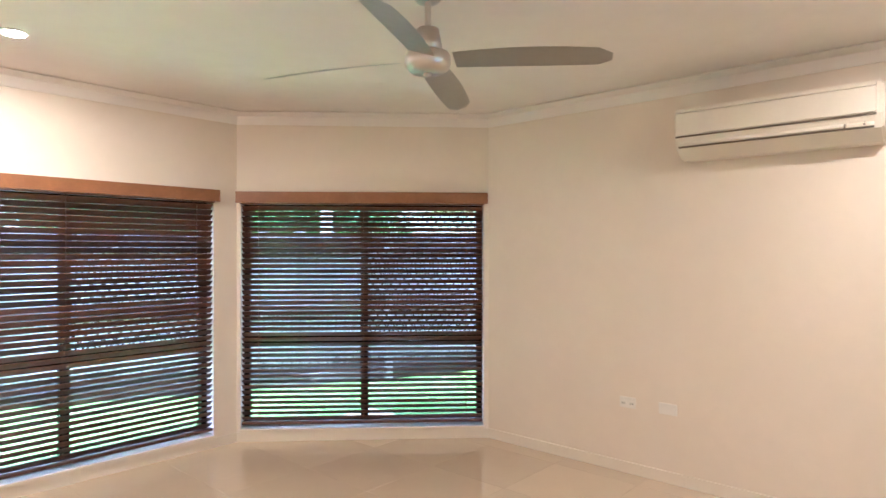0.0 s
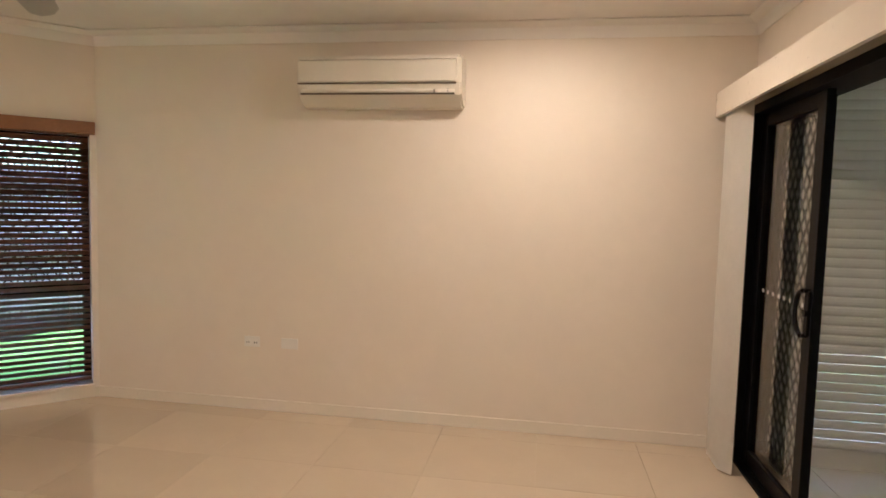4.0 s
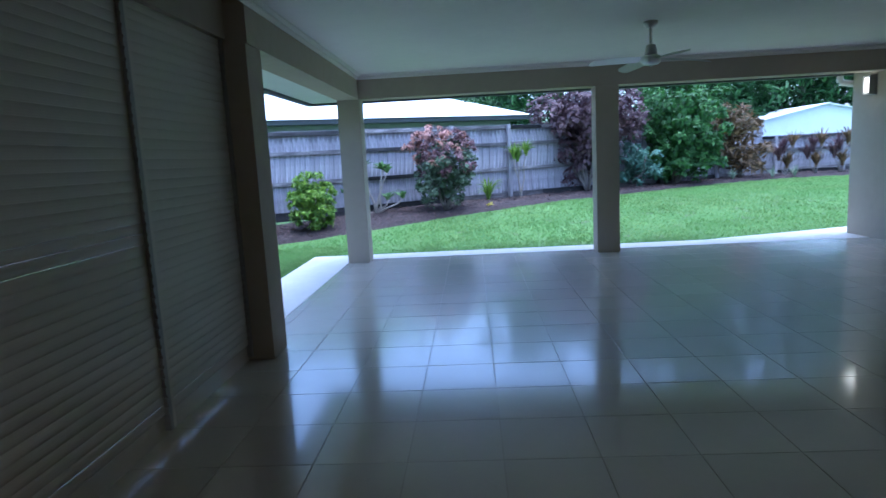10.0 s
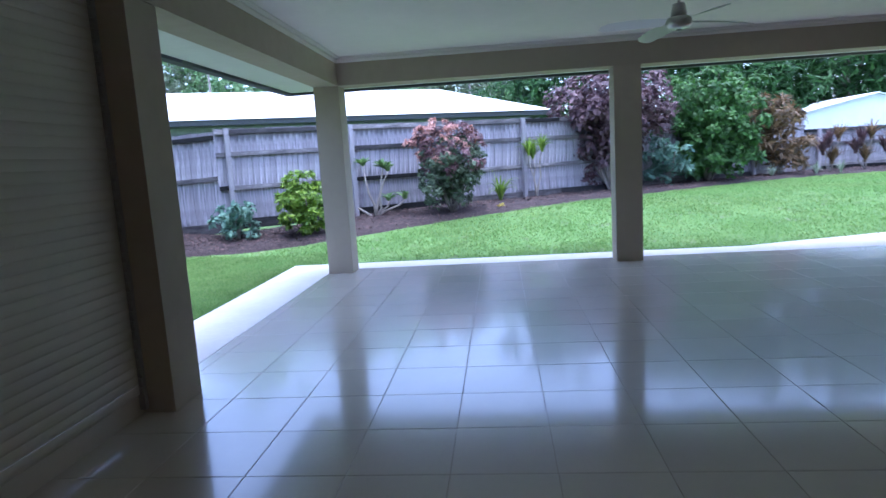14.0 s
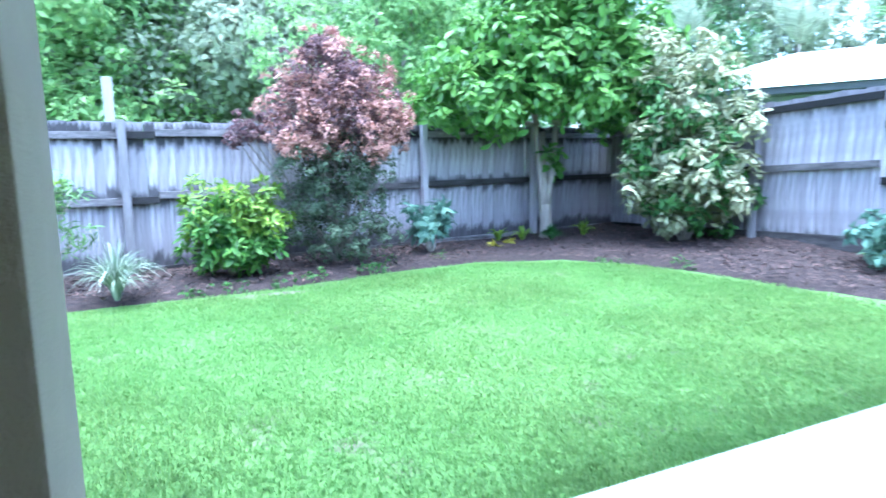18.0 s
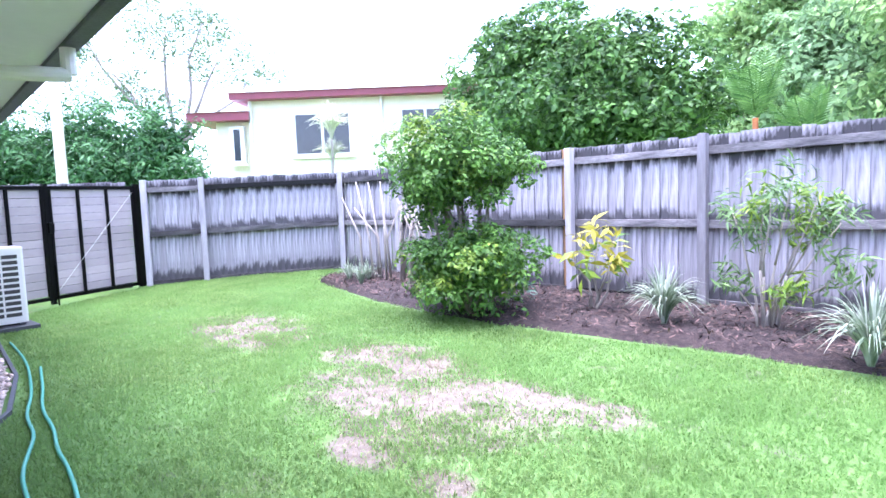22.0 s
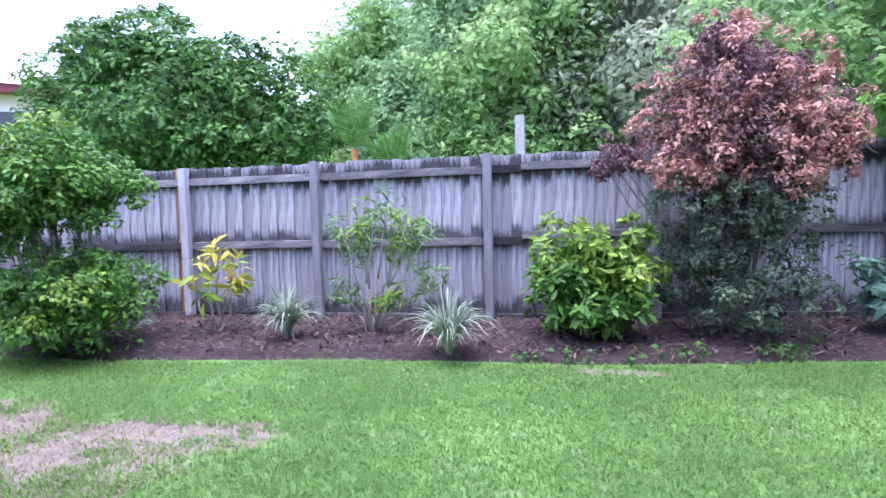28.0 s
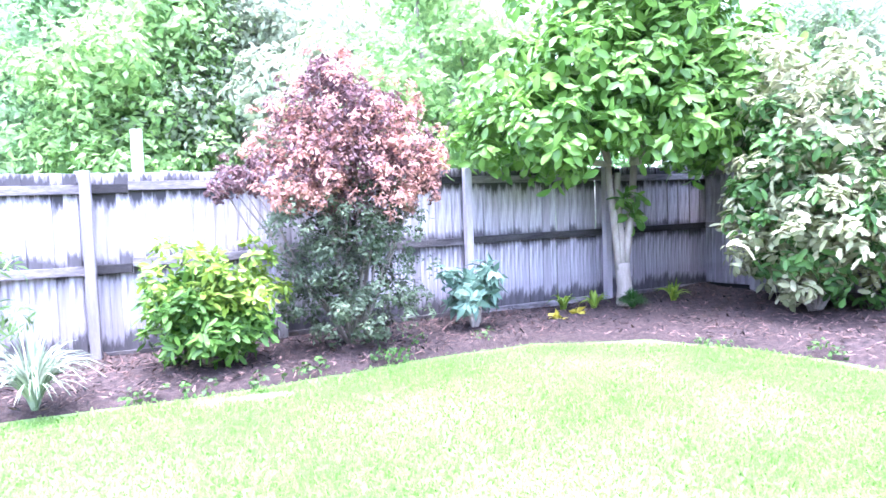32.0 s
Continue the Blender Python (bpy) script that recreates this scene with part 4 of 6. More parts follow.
for x in (-1.2, 4.4):
    ev = thing("eave_vent", "small oval vent in the eaves lining", "vent", (x, 5.3, 2.30))
    part("cover", B(-0.12, 0.12, -0.04, 0.04, -0.008, 0, 0.003), SOFFIT, ev)
    for k in range(4):
        part("slot", B(-0.10, 0.10, -0.03 + k * 0.018, -0.022 + k * 0.018, -0.0095, -0.008), DARKGAP, ev)
struct("wall_outside_north", B(-2.75, 1.83, 4.85, 4.90, -0.3, 2.30), RENDER, "cream rendered outside wall", "wall")


# ---- fences ----
def paling_mesh(w, h, t, seed, mat=FENCE):
    bm = B(-w / 2, w / 2, -t / 2, t / 2, 0, h)
    for v in bm.verts:
        v.co.x += 0.004 * noise.noise((v.co.x * 9, v.co.z, seed))
        v.co.z += 0.012 * noise.noise((v.co.x * 30, seed, v.co.z))
    me = bpy.data.meshes.new("paling")
    bm.to_mesh(me)
    bm.free()
    me.materials.append(mat)
    return me


PAL = [paling_mesh(0.109, 1.74, 0.014, s) for s in range(5)]
PAL2 = [paling_mesh(0.109, 1.74, 0.014, s, FENCE2) for s in range(5)]


def fence(p, q, zp, zq, label, height=1.74, rails=(0.15, 0.87), posts=(), new_at=None, plinth=True, boards=PAL):
    """A paling fence from p to q; rails and posts on the garden side (to the right of the way from p to q)."""
    p, q = Vector(p), Vector(q)
    d = q - p
    L, ang = d.length, math.atan2(d.y, d.x)
    f = thing("paling_fence", label, "fence", (p.x, p.y, 0), math.degrees(ang))
    zat = lambda s: zp + (zq - zp) * s / L  # noqa: E731
    rng = random.Random(int(p.x * 100) + 7)
    n = int(L / 0.102)
    for k in range(n):
        s = (k + 0.5) * L / n
        ob = new("paling", boards[rng.randrange(5)])
        ob.parent = f
        ob.matrix_basis = pose(s, 0.016 * (k % 2) + 0.006 * rng.random(), zat(s) + 0.02 * (rng.random() - 0.5), 0, 0.5 * (rng.random() - 0.5), 0) @ Matrix.Diagonal((1, 1, height / 1.74, 1))
        if new_at and abs(s - new_at) < 0.051:
            ob.data = ob.data.copy()
            ob.data.materials[0] = NEWWOOD
            ob["label"] = "newer orange paling"
    spots = list(posts)
    edges = [0.0] + [s for s in spots if 0.05 < s < L - 0.05] + [L]
    for s in spots:
        bm = B(-0.043, 0.043, -0.135, -0.055, -0.35, height - 0.005 + 0.02 * rng.random(), 0.008)
        ob = part("post", bm, POSTM, f)
        ob.location = (s, 0, zat(s))
    for a, b in zip(edges, edges[1:]):
        for dn in [height - r for r in rails]:
            za, zb = zat(a) + dn, zat(b) + dn
            bm = B(0, b - a - 0.004, -0.055, -0.008, -0.04, 0.04, 0.005)
            ob = part("rail", bm, RAILM, f)
            ob.matrix_basis = pose(a + 0.002, 0, za + 0.01 * (rng.random() - 0.5), 0, -math.degrees(math.atan2(zb - za, b - a)), 0)
        if plinth:
            bm = B(0, b - a - 0.004, -0.045, -0.012, -0.05, 0.13, 0.005)
            ob = part("plinth_board", bm, RAILM, f)
            ob.matrix_basis = pose(a + 0.002, 0, zat(a) - 0.01, 0, -math.degrees(math.atan2(zat(b) - zat(a), b - a)), 0)
    return f


GREY = "weathered grey paling fence with mouldy rails"
BACKL = GREY + " behind the garden bed"
fence((-2.65, 10.78), (5.9, 11.08), 0.02, 0.06, BACKL, posts=(1.65, 3.25, 4.82, 6.38, 8.23), new_at=4.68)
fence((5.9, 11.08), (13.1, 11.9), 0.06, 0.10, BACKL, posts=(1.3, 3.42, 5.4), rails=(0.13, 0.82))
fence((-4.08, 7.92), (-2.65, 10.78), -0.04, 0.02, GREY + " beside the gate", posts=(0.05, 0.92, 3.16))
fence((-9.6, -3.12), (-4.2, 7.72), -0.05, -0.05, GREY + " past the gate", posts=(2.0, 4.0, 6.0, 8.0, 10.0))
THREE = (0.05, 0.45, 1.05)
fence((13.1, 11.9), (12.9, 7.4), 0.10, 0.30, GREY + " behind the variegated shrub", posts=(1.0, 3.0), rails=(0.10, 0.82), boards=PAL2)
fence((12.9, 7.4), (16.9, 1.0), 0.34, 0.38, GREY, posts=(0.2, 2.5, 4.9, 6.5), rails=THREE, boards=PAL2)
fence((16.9, 1.0), (21.4, -6.5), 0.38, 0.36, GREY, posts=(1.9, 4.2, 6.5), rails=THREE, boards=PAL2)
fence((21.4, -6.5), (21.8, -11.5), 0.36, 0.36, GREY, posts=(0.4, 2.6), rails=THREE, height=1.2, boards=PAL2)


# ---- side gate ----
def side_gate():
    p, q = Vector((-4.12, 7.85)), Vector((-2.75, 5.15))
    d = q - p
    L = d.length
    g = thing("side_gate", "double side gate of pinkish-grey slats in a black steel frame", "gate", (p.x, p.y, -0.03), math.degrees(math.atan2(d.y, d.x)))
    for s in (-0.06, 0.0, L / 2 - 0.03, L - 0.05):
        part("gate_post", B(s, s + 0.059, -0.03, 0.03, 0.0, 1.68, 0.004), BLACK, g)
    for k in range(2):
        a, b = 0.065 + k * (L / 2 - 0.03), L / 2 - 0.035 + k * (L / 2 - 0.02)
        for z in (0.06, 1.60):
            part("gate_rail", B(a, b, -0.02, 0.02, z, z + 0.05, 0.003), BLACK, g)
        for x in (a, a + (b - a) / 3, a + 2 * (b - a) / 3, b - 0.04):
            part("gate_upright", B(x, x + 0.04, 0.0, 0.03, 0.11, 1.60, 0.003), BLACK, g)
        for j in range(13):
            part("slat", B(a + 0.01, b - 0.01, -0.028, -0.006, 0.12 + j * 0.114, 0.12 + j * 0.114 + 0.108, 0.003), GATESLAT, g)
    part("latch", B(L / 2 - 0.06, L / 2 + 0.02, 0.03, 0.07, 1.0, 1.14, 0.006), BLACK, g)
    part("drop_bolt", R((L / 2 - 0.04, 0.05, -0.02), (L / 2 - 0.04, 0.05, 0.55), 0.012), BLACK, g)
    bm = bmesh.new()
    rod(bm, (0.1, 0.035, 1.55), (L / 2 - 0.08, 0.035, 0.2), 0.004, n=6)
    part("tension_wire", bm, WHITEP, g)


side_gate()


# ---- outdoor unit, hose, gravel ----
def outdoor_unit():
    u = thing("outdoor_air_conditioner", "white outdoor air conditioner unit with slotted grille on a dark pad", "air conditioner", (-1.95, 5.78, gz(-2, 5.8) - 0.01), 6)
    part("pad", B(-0.32, 0.32, -0.30, 0.28, 0.0, 0.07, 0.006), GUTTERM, u)
    part("casing", B(-0.17, 0.17, -0.21, 0.21, 0.09, 0.96, 0.03), WHITEP, u)
    for y in (-0.14, 0.14):
        part("foot", B(-0.19, 0.19, y - 0.03, y + 0.03, 0.07, 0.095, 0.004), GUTTERM, u)
    for c in range(2):
        for r in range(11):
            y0, z0 = -0.175 + c * 0.17, 0.17 + r * 0.066
            part("grille_slot", B(0.165, 0.174, y0, y0 + 0.15, z0, z0 + 0.042, 0.003), DARKGAP, u)
    part("pipe", R((-0.1, -0.21, 0.25), (-0.12, -0.85, 0.3), 0.025), GUTTERM, u)


outdoor_unit()
gb = prism([(-2.6, 4.9), (2.3, 4.9), (2.1, 5.2), (1.6, 5.40), (0.6, 5.55), (-2.6, 5.62)], -0.2, -0.045)
struct("gravel_strip", gb, GRAVEL, "pale pebble strip along the house wall", "gravel")
rngp = np.random.default_rng(17)
n = 2600
px = rngp.uniform(-2.5, 2.1, n)
py = 4.92 + rngp.random(n) * (np.where(px < 0.6, 0.66, 0.66 - 0.30 * (px - 0.6) / 1.5))
oc = np.array([(1, 0, 0), (0, 1, 0), (-1, 0, 0), (0, -1, 0), (0.2, 0.1, 0.7), (0, 0, -0.7)])
sz = rngp.uniform(0.012, 0.028, n)
ang = rngp.uniform(0, 2 * np.pi, n)
ox, oy = oc[:, 0] * 1.25, oc[:, 1] * 0.85
vx = px[:, None] + sz[:, None] * (ox * np.cos(ang)[:, None] - oy * np.sin(ang)[:, None])
vy = py[:, None] + sz[:, None] * (ox * np.sin(ang)[:, None] + oy * np.cos(ang)[:, None])
vz = -0.04 + sz[:, None] * oc[:, 2] + 0 * vx
fo = np.array([(0, 1, 4), (1, 2, 4), (2, 3, 4), (3, 0, 4), (1, 0, 5), (2, 1, 5), (3, 2, 5), (0, 3, 5)])
me = bpy.data.meshes.new("pebbles")
me.from_pydata(np.stack([vx, vy, vz], 2).reshape(-1, 3).tolist(), [], (np.arange(n)[:, None, None] * 6 + fo).reshape(-1, 3).tolist())
me.polygons.foreach_set("use_smooth", [True] * len(me.polygons))
me.materials.append(PEBBLE)
tagged(new("pebbles", me), "loose pinkish cream pebbles along the house wall", "pebbles", kind="stuff")
bm = bmesh.new()
pts = [(2.35, 4.9), (2.15, 5.22), (1.65, 5.44), (0.6, 5.6), (-2.6, 5.67)]
for p, q in zip(pts, pts[1:]):
    d = Vector(q) - Vector(p)
    box(bm, -0.01, d.length + 0.01, -0.015, 0.015, -0.15, -0.03, 0.004, pose(p[0], p[1], 0, 0, 0, math.degrees(math.atan2(d.y, d.x))))
struct("garden_edging", bm, GUTTERM, "dark rubber garden edging", "edging")


def hose(name_label, pts):
    cu = bpy.data.curves.new("garden_hose", "CURVE")
    cu.dimensions, cu.bevel_depth, cu.bevel_resolution = "3D", 0.011, 3
    sp = cu.splines.new("NURBS")
    sp.points.add(len(pts) - 1)
    for k, (x, y) in enumerate(pts):
        sp.points[k].co = (x, y, gz(x, y) + 0.03, 1)
    sp.use_endpoint_u, sp.order_u = True, 3
    cu.materials.append(HOSE)
    ob = new("garden_hose", cu)
    tagged(ob, name_label, "hose")


hose("green garden hose looped loosely on the lawn", [(-0.9, 5.72), (0.0, 5.74), (0.9, 5.66), (1.4, 5.6), (1.9, 5.5), (2.3, 5.5), (2.56, 5.44), (2.9, 5.36), (3.2, 5.34), (3.55, 5.34), (3.66, 5.42), (3.5, 5.5), (3.36, 5.52), (3.0, 5.55), (2.66, 5.55), (2.3, 5.6), (1.8, 5.6), (1.2, 5.7), (0.5, 5.78)])


# ---- plants ----
def leaves_mesh(name, spots, normals, sizes, aspect, rng, fold=0.25, droop=0.2, broad=False):
    """Folded leaves with a pointed end, as one mesh; broad: with a rounded outline. spots and normals: n x 3."""
    n = len(spots)
    nrm = normals / np.maximum(1e-6, np.linalg.norm(normals, axis=1, keepdims=True))
    rnd = rng.normal(size=(n, 3))
    ax = np.cross(nrm, rnd)
    ax /= np.maximum(1e-6, np.linalg.norm(ax, axis=1, keepdims=True))
    side = np.cross(nrm, ax)
    L = sizes[:, None]
    W = L * aspect / 2
    base = spots
    mid = base + ax * L * 0.5 - nrm * L * 0.02
    tip = base + ax * L - nrm * L * droop
    a = mid + side * W + nrm * W * fold
    b = mid - side * W + nrm * W * fold
    if broad:
        rib = lambda u: base + ax * L * u - nrm * L * (droop * u * u)  # noqa: E731
        ring = [base]
        for sg in (1, -1):
            for u, wd in ((0.28, 0.72), (0.62, 1.0), (0.88, 0.6)) if sg > 0 else ((0.88, 0.6), (0.62, 1.0), (0.28, 0.72)):
                ring.append(rib(u) + sg * side * W * wd + nrm * W * fold * wd)
            if sg > 0:
                ring.append(rib(1.0))
        v = np.stack(ring + [rib(0.5)], 1).reshape(-1, 3)
        k = np.arange(n)[:, None] * 9
        f = np.concatenate([k + [[j, (j + 1) % 8, 8]] for j in range(8)], 0)
    else:
        v = np.stack([base, a, tip, b, mid], 1).reshape(-1, 3)
        k = np.arange(n)[:, None] * 5
        f = np.concatenate([k + [[0, 1, 4]], k + [[1, 2, 4]], k + [[2, 3, 4]], k + [[3, 0, 4]]], 0)
    me = bpy.data.meshes.new(name)
    me.vertices.add(len(v))
    me.vertices.foreach_set("co", v.ravel())
    me.loops.add(f.size)
    me.loops.foreach_set("vertex_index", f.ravel())
    me.polygons.add(len(f))
    me.polygons.foreach_set("loop_start", np.arange(len(f)) * 3)
    me.polygons.foreach_set("loop_total", np.full(len(f), 3))
    me.update(calc_edges=True)
    return me


def crown(name, parent, mat, lobes, n, size, aspect=0.5, seed=0, clump=0.16, shell=0.75, label="", up=0.4, clumps=None, droop=0.25, core=0.22, wob=0.32, per=40, broad=False):
    """Leaves gathered in clumps over ellipsoid lobes (x, y, z, rx, ry, rz), with gaps and an uneven outline."""
    rng = np.random.default_rng(seed)
    vol = np.array([(l[3] * l[4] + l[4] * l[5] + l[3] * l[5]) for l in lobes])
    P, Nn, S = [], [], []
    for l, share in zip(lobes, vol / vol.sum()):
        m = max(20, int(n * share))
        c = np.array(l[:3])
        r = np.array(l[3:6])
        kc = clumps or max(7, int(m / per))
        d = rng.normal(size=(kc, 3))
        d /= np.linalg.norm(d, axis=1, keepdims=True)
        rad = np.where(rng.random(kc) < 0.22, rng.uniform(0.45, 0.8, kc), rng.uniform(shell, 1.05, kc))
        rad *= np.array([1 + wob * noise.noise(Vector(v) * 1.9 + Vector((seed, l[0], l[2]))) for v in d])
        cc = c + d * r * rad[:, None]
        which = rng.integers(0, kc, m)
        # every clump is a small dome of leaves that faces outwards and up
        face = d * 0.75 + [0, 0, 0.75]
        g = rng.normal(size=(m, 3)) + face[which] * 1.1
        g /= np.maximum(1e-6, np.linalg.norm(g, axis=1, keepdims=True))
        cr = clump * r.mean() * 1.25 * rng.uniform(0.65, 1.35, kc)
        q = cc[which] + g * (cr[which] * rng.uniform(0.55, 1.1, m))[:, None]
        P.append(q)
        S.append(np.full(m, size))
        Nn.append(g * 0.9 + [0, 0, up] + rng.normal(size=(m, 3)) * 0.38)
        if core:
            # larger inner leaves close the middle of the lobe
            mc = int(m * core)
            d = rng.normal(size=(mc, 3))
            d /= np.linalg.norm(d, axis=1, keepdims=True)
            P.append(c + d * r * rng.uniform(0.3, 0.72, (mc, 1)))
            Nn.append(d + rng.normal(size=(mc, 3)) * 0.7)
            S.append(np.full(mc, size * 1.4))
    P, Nn = np.concatenate(P), np.concatenate(Nn)
    me = leaves_mesh(name, P, Nn, np.concatenate(S) * rng.uniform(0.6, 1.25, len(P)), aspect, rng, droop=droop, broad=broad)
    me.materials.append(mat)
    ob = new(name, me)
    ob.parent = parent
    if label:
        ob["label"] = label
    return ob


def limb(bm, pts, r0, r1, n=8):
    """One tapering tube along pts."""
    pts = [Vector(p) for p in pts]
    rings = []
    for k, p in enumerate(pts):
        d = (pts[min(k + 1, len(pts) - 1)] - pts[max(k - 1, 0)]).normalized()
        u = d.orthogonal().normalized() if k == 0 else (u - d * u.dot(d)).normalized()
        v = d.cross(u)
        r = r0 + (r1 - r0) * k / (len(pts) - 1)
        rings.append([bm.verts.new(p + (u * math.cos(2 * math.pi * j / n) + v * math.sin(2 * math.pi * j / n)) * r) for j in range(n)])
    for a, b in zip(rings, rings[1:]):
        for j in range(n):
            bm.faces.new((a[j], a[(j + 1) % n], b[(j + 1) % n], b[j])).smooth = True
    bm.faces.new(rings[0][::-1])
    bm.faces.new(rings[-1])


def bent(base, tip, rng, wob):
    p, q = Vector(base), Vector(tip)
    pts = [p]
    for k in (1, 2, 3):
        pts.append(p.lerp(q, k / 4) + Vector((rng.uniform(-wob, wob), rng.uniform(-wob, wob), rng.uniform(-wob, wob) * 0.5)))
    return pts + [q]


def grow_stems(parent, base, tips, r0, seed=0, wob=0.05, mat=None, name="stem"):
    """Every bent stem or limb is a part of its own."""
    rng = random.Random(seed)
    for t in tips:
        bm = bmesh.new()
        limb(bm, bent(base, t, rng, wob), r0, r0 * 0.4)
        part(name, bm, mat or BARK, parent)


def shrub(label, at, lobes, mat, n, size, aspect=0.5, seed=0, stems=5, wood=None, clump=0.16, extra=None, shell=0.75, spread=0.5, r0=0.018, name="shrub", category="shrub", core=0.3, wob=0.32, broad=False, droop=0.25):
    z = bed_z(*at)
    s = thing(name, label, category, (at[0], at[1], z))
    rng = random.Random(seed)
    tips = [(l[0] + rng.uniform(-1, 1) * l[3] * spread, l[1] + rng.uniform(-1, 1) * l[4] * spread, l[2] + rng.uniform(-0.2, 0.5) * l[5]) for l in lobes for _ in range(max(1, stems // len(lobes)))]
    grow_stems(s, (0, 0, -0.05), tips, r0, seed, 0.05, wood)
    crown("foliage", s, mat, lobes, n, size, aspect, seed, clump, shell, core=core, wob=wob, broad=broad, droop=droop)
    for k, (lab, m2, lb, n2, s2, a2) in enumerate(extra or []):
        crown("foliage", s, m2, lb, n2, s2, a2, seed + 50 + k, clump, shell, lab, core=0, wob=wob, broad=broad, droop=droop)
    return s


G_MURR = leaf_mat("glossy_green_leaf", (0.06, 0.16, 0.032), (0.22, 0.43, 0.07), 0.4, 0.45)
G_DARK = leaf_mat("dark_green_leaf", (0.03, 0.085, 0.025), (0.07, 0.17, 0.04), 0.4, 0.45)
G_MID = leaf_mat("mid_green_leaf", (0.05, 0.125, 0.03), (0.11, 0.24, 0.05), 0.4, 0.5)
G_LIME = leaf_mat("lime_green_leaf", (0.12, 0.24, 0.035), (0.36, 0.50, 0.06), 0.35, 0.4)
# distance haze and sky brightness are put into these three pale leaf colours
G_FAR = leaf_mat("haze_paled_woodland_leaf", (0.24, 0.42, 0.18), (0.52, 0.70, 0.38), 0.4, 0.75, 0.6)
G_FAR2 = leaf_mat("haze_paled_grey_green_leaf", (0.32, 0.38, 0.26), (0.54, 0.60, 0.42), 0.3, 0.75, 0.6)
G_FAR3 = leaf_mat("haze_paled_yellow_green_leaf", (0.25, 0.44, 0.155), (0.55, 0.72, 0.31), 0.4, 0.75, 0.6)
G_OLE = leaf_mat("narrow_grey_green_leaf", (0.10, 0.20, 0.06), (0.24, 0.38, 0.12), 0.35, 0.45)
G_PALM = leaf_mat("pale_palm_leaf", (0.08, 0.20, 0.045), (0.22, 0.38, 0.10), 0.3, 0.5)
G_HEDGE = leaf_mat("deep_green_hedge_leaf", (0.04, 0.13, 0.045), (0.12, 0.29, 0.085), 0.4, 0.5)
# shade inside the copper-red shrub, put into the colour of its inner leaves
G_SHADE = leaf_mat("shade_darkened_inner_leaf", (0.05, 0.06, 0.04), (0.09, 0.10, 0.06), 0.4, 0.6)
G_BROAD = leaf_mat("broad_crown_leaf", (0.045, 0.12, 0.03), (0.16, 0.32, 0.065), 0.4, 0.5)
G_AIRY = leaf_mat("airy_tree_leaf", (0.10, 0.17, 0.08), (0.24, 0.33, 0.18), 0.3, 0.6, 0.5)
G_BLUE = leaf_mat("blue_green_leaf", (0.10, 0.20, 0.14), (0.22, 0.36, 0.26), 0.3, 0.55)
G_BIG = leaf_mat("broad_bright_leaf", (0.085, 0.21, 0.033), (0.25, 0.45, 0.09), 0.4, 0.35)
RED1 = leaf_mat("copper_red_leaf", (0.385, 0.175, 0.135), (0.75, 0.445, 0.35), 0.4, 0.5)
RED2 = leaf_mat("dark_maroon_leaf", (0.11, 0.058, 0.062), (0.30, 0.17, 0.165), 0.4, 0.5)
PURP = leaf_mat("purple_bronze_leaf", (0.085, 0.045, 0.055), (0.22, 0.14, 0.14), 0.4, 0.45)
OLIVE = leaf_mat("dusty_olive_leaf", (0.075, 0.115, 0.06), (0.19, 0.245, 0.145), 0.3, 0.6)
CREAMV = leaf_mat("cream_edged_leaf", (0.30, 0.34, 0.15), (0.66, 0.66, 0.42), 0.4, 0.5)
YELLOW = leaf_mat("yellow_leaf", (0.45, 0.42, 0.05), (0.70, 0.62, 0.10), 0.3, 0.5)
STRIPE = leaf_mat("white_striped_blade", (0.17, 0.26, 0.14), (0.58, 0.62, 0.50), 0.35, 0.5)
PALEBL = leaf_mat("pale_sword_leaf", (0.62, 0.62, 0.46), (0.85, 0.84, 0.70), 0.2, 0.5)
BRONZE = leaf_mat("bronze_croton_leaf", (0.10, 0.07, 0.03), (0.30, 0.19, 0.09), 0.45, 0.45)


def strap_plant(label, at, n, length, mat, seed, width=0.02, arch=0.8, name="strap_plant", base_z=None, z0=0.0, rise=1.0, parent=None, off=(0, 0, 0)):
    """Arching blades from one crown."""
    rng = np.random.default_rng(seed)
    vs, fs = [], []
    for k in range(n):
        a = rng.uniform(0, 2 * math.pi)
        lean = rng.uniform(0.15, 1.0)
        L = length * rng.uniform(0.65, 1.1)
        d = np.array([math.cos(a), math.sin(a), 0])
        s = np.array([-d[1], d[0], 0])
        m = 7
        o = len(vs)
        for j in range(m):
            u = j / (m - 1)
            r = L * lean * (0.25 * u + 0.55 * u * u)
            h = L * rise * (u * 1.05 - arch * lean * u * u * u)
            w = width * (1 - u ** 2.5) + 0.001
            c = d * (0.02 + r) + np.array([0, 0, h + z0])
            vs += [tuple(c + s * w * 0.5 + np.array([0, 0, w * 0.25])), tuple(c), tuple(c - s * w * 0.5 + np.array([0, 0, w * 0.25]))]
        for j in range(m - 1):
            q = o + j * 3
            fs += [(q, q + 1, q + 4, q + 3), (q + 1, q + 2, q + 5, q + 4)]
    me = bpy.data.meshes.new("foliage")
    me.from_pydata(vs, [], fs)
    me.materials.append(mat)
    p = parent or thing(name, label, "plant", (at[0], at[1], bed_z(*at)))
    ob = new("foliage", me)
    ob.parent, ob.location = p, off
    return p


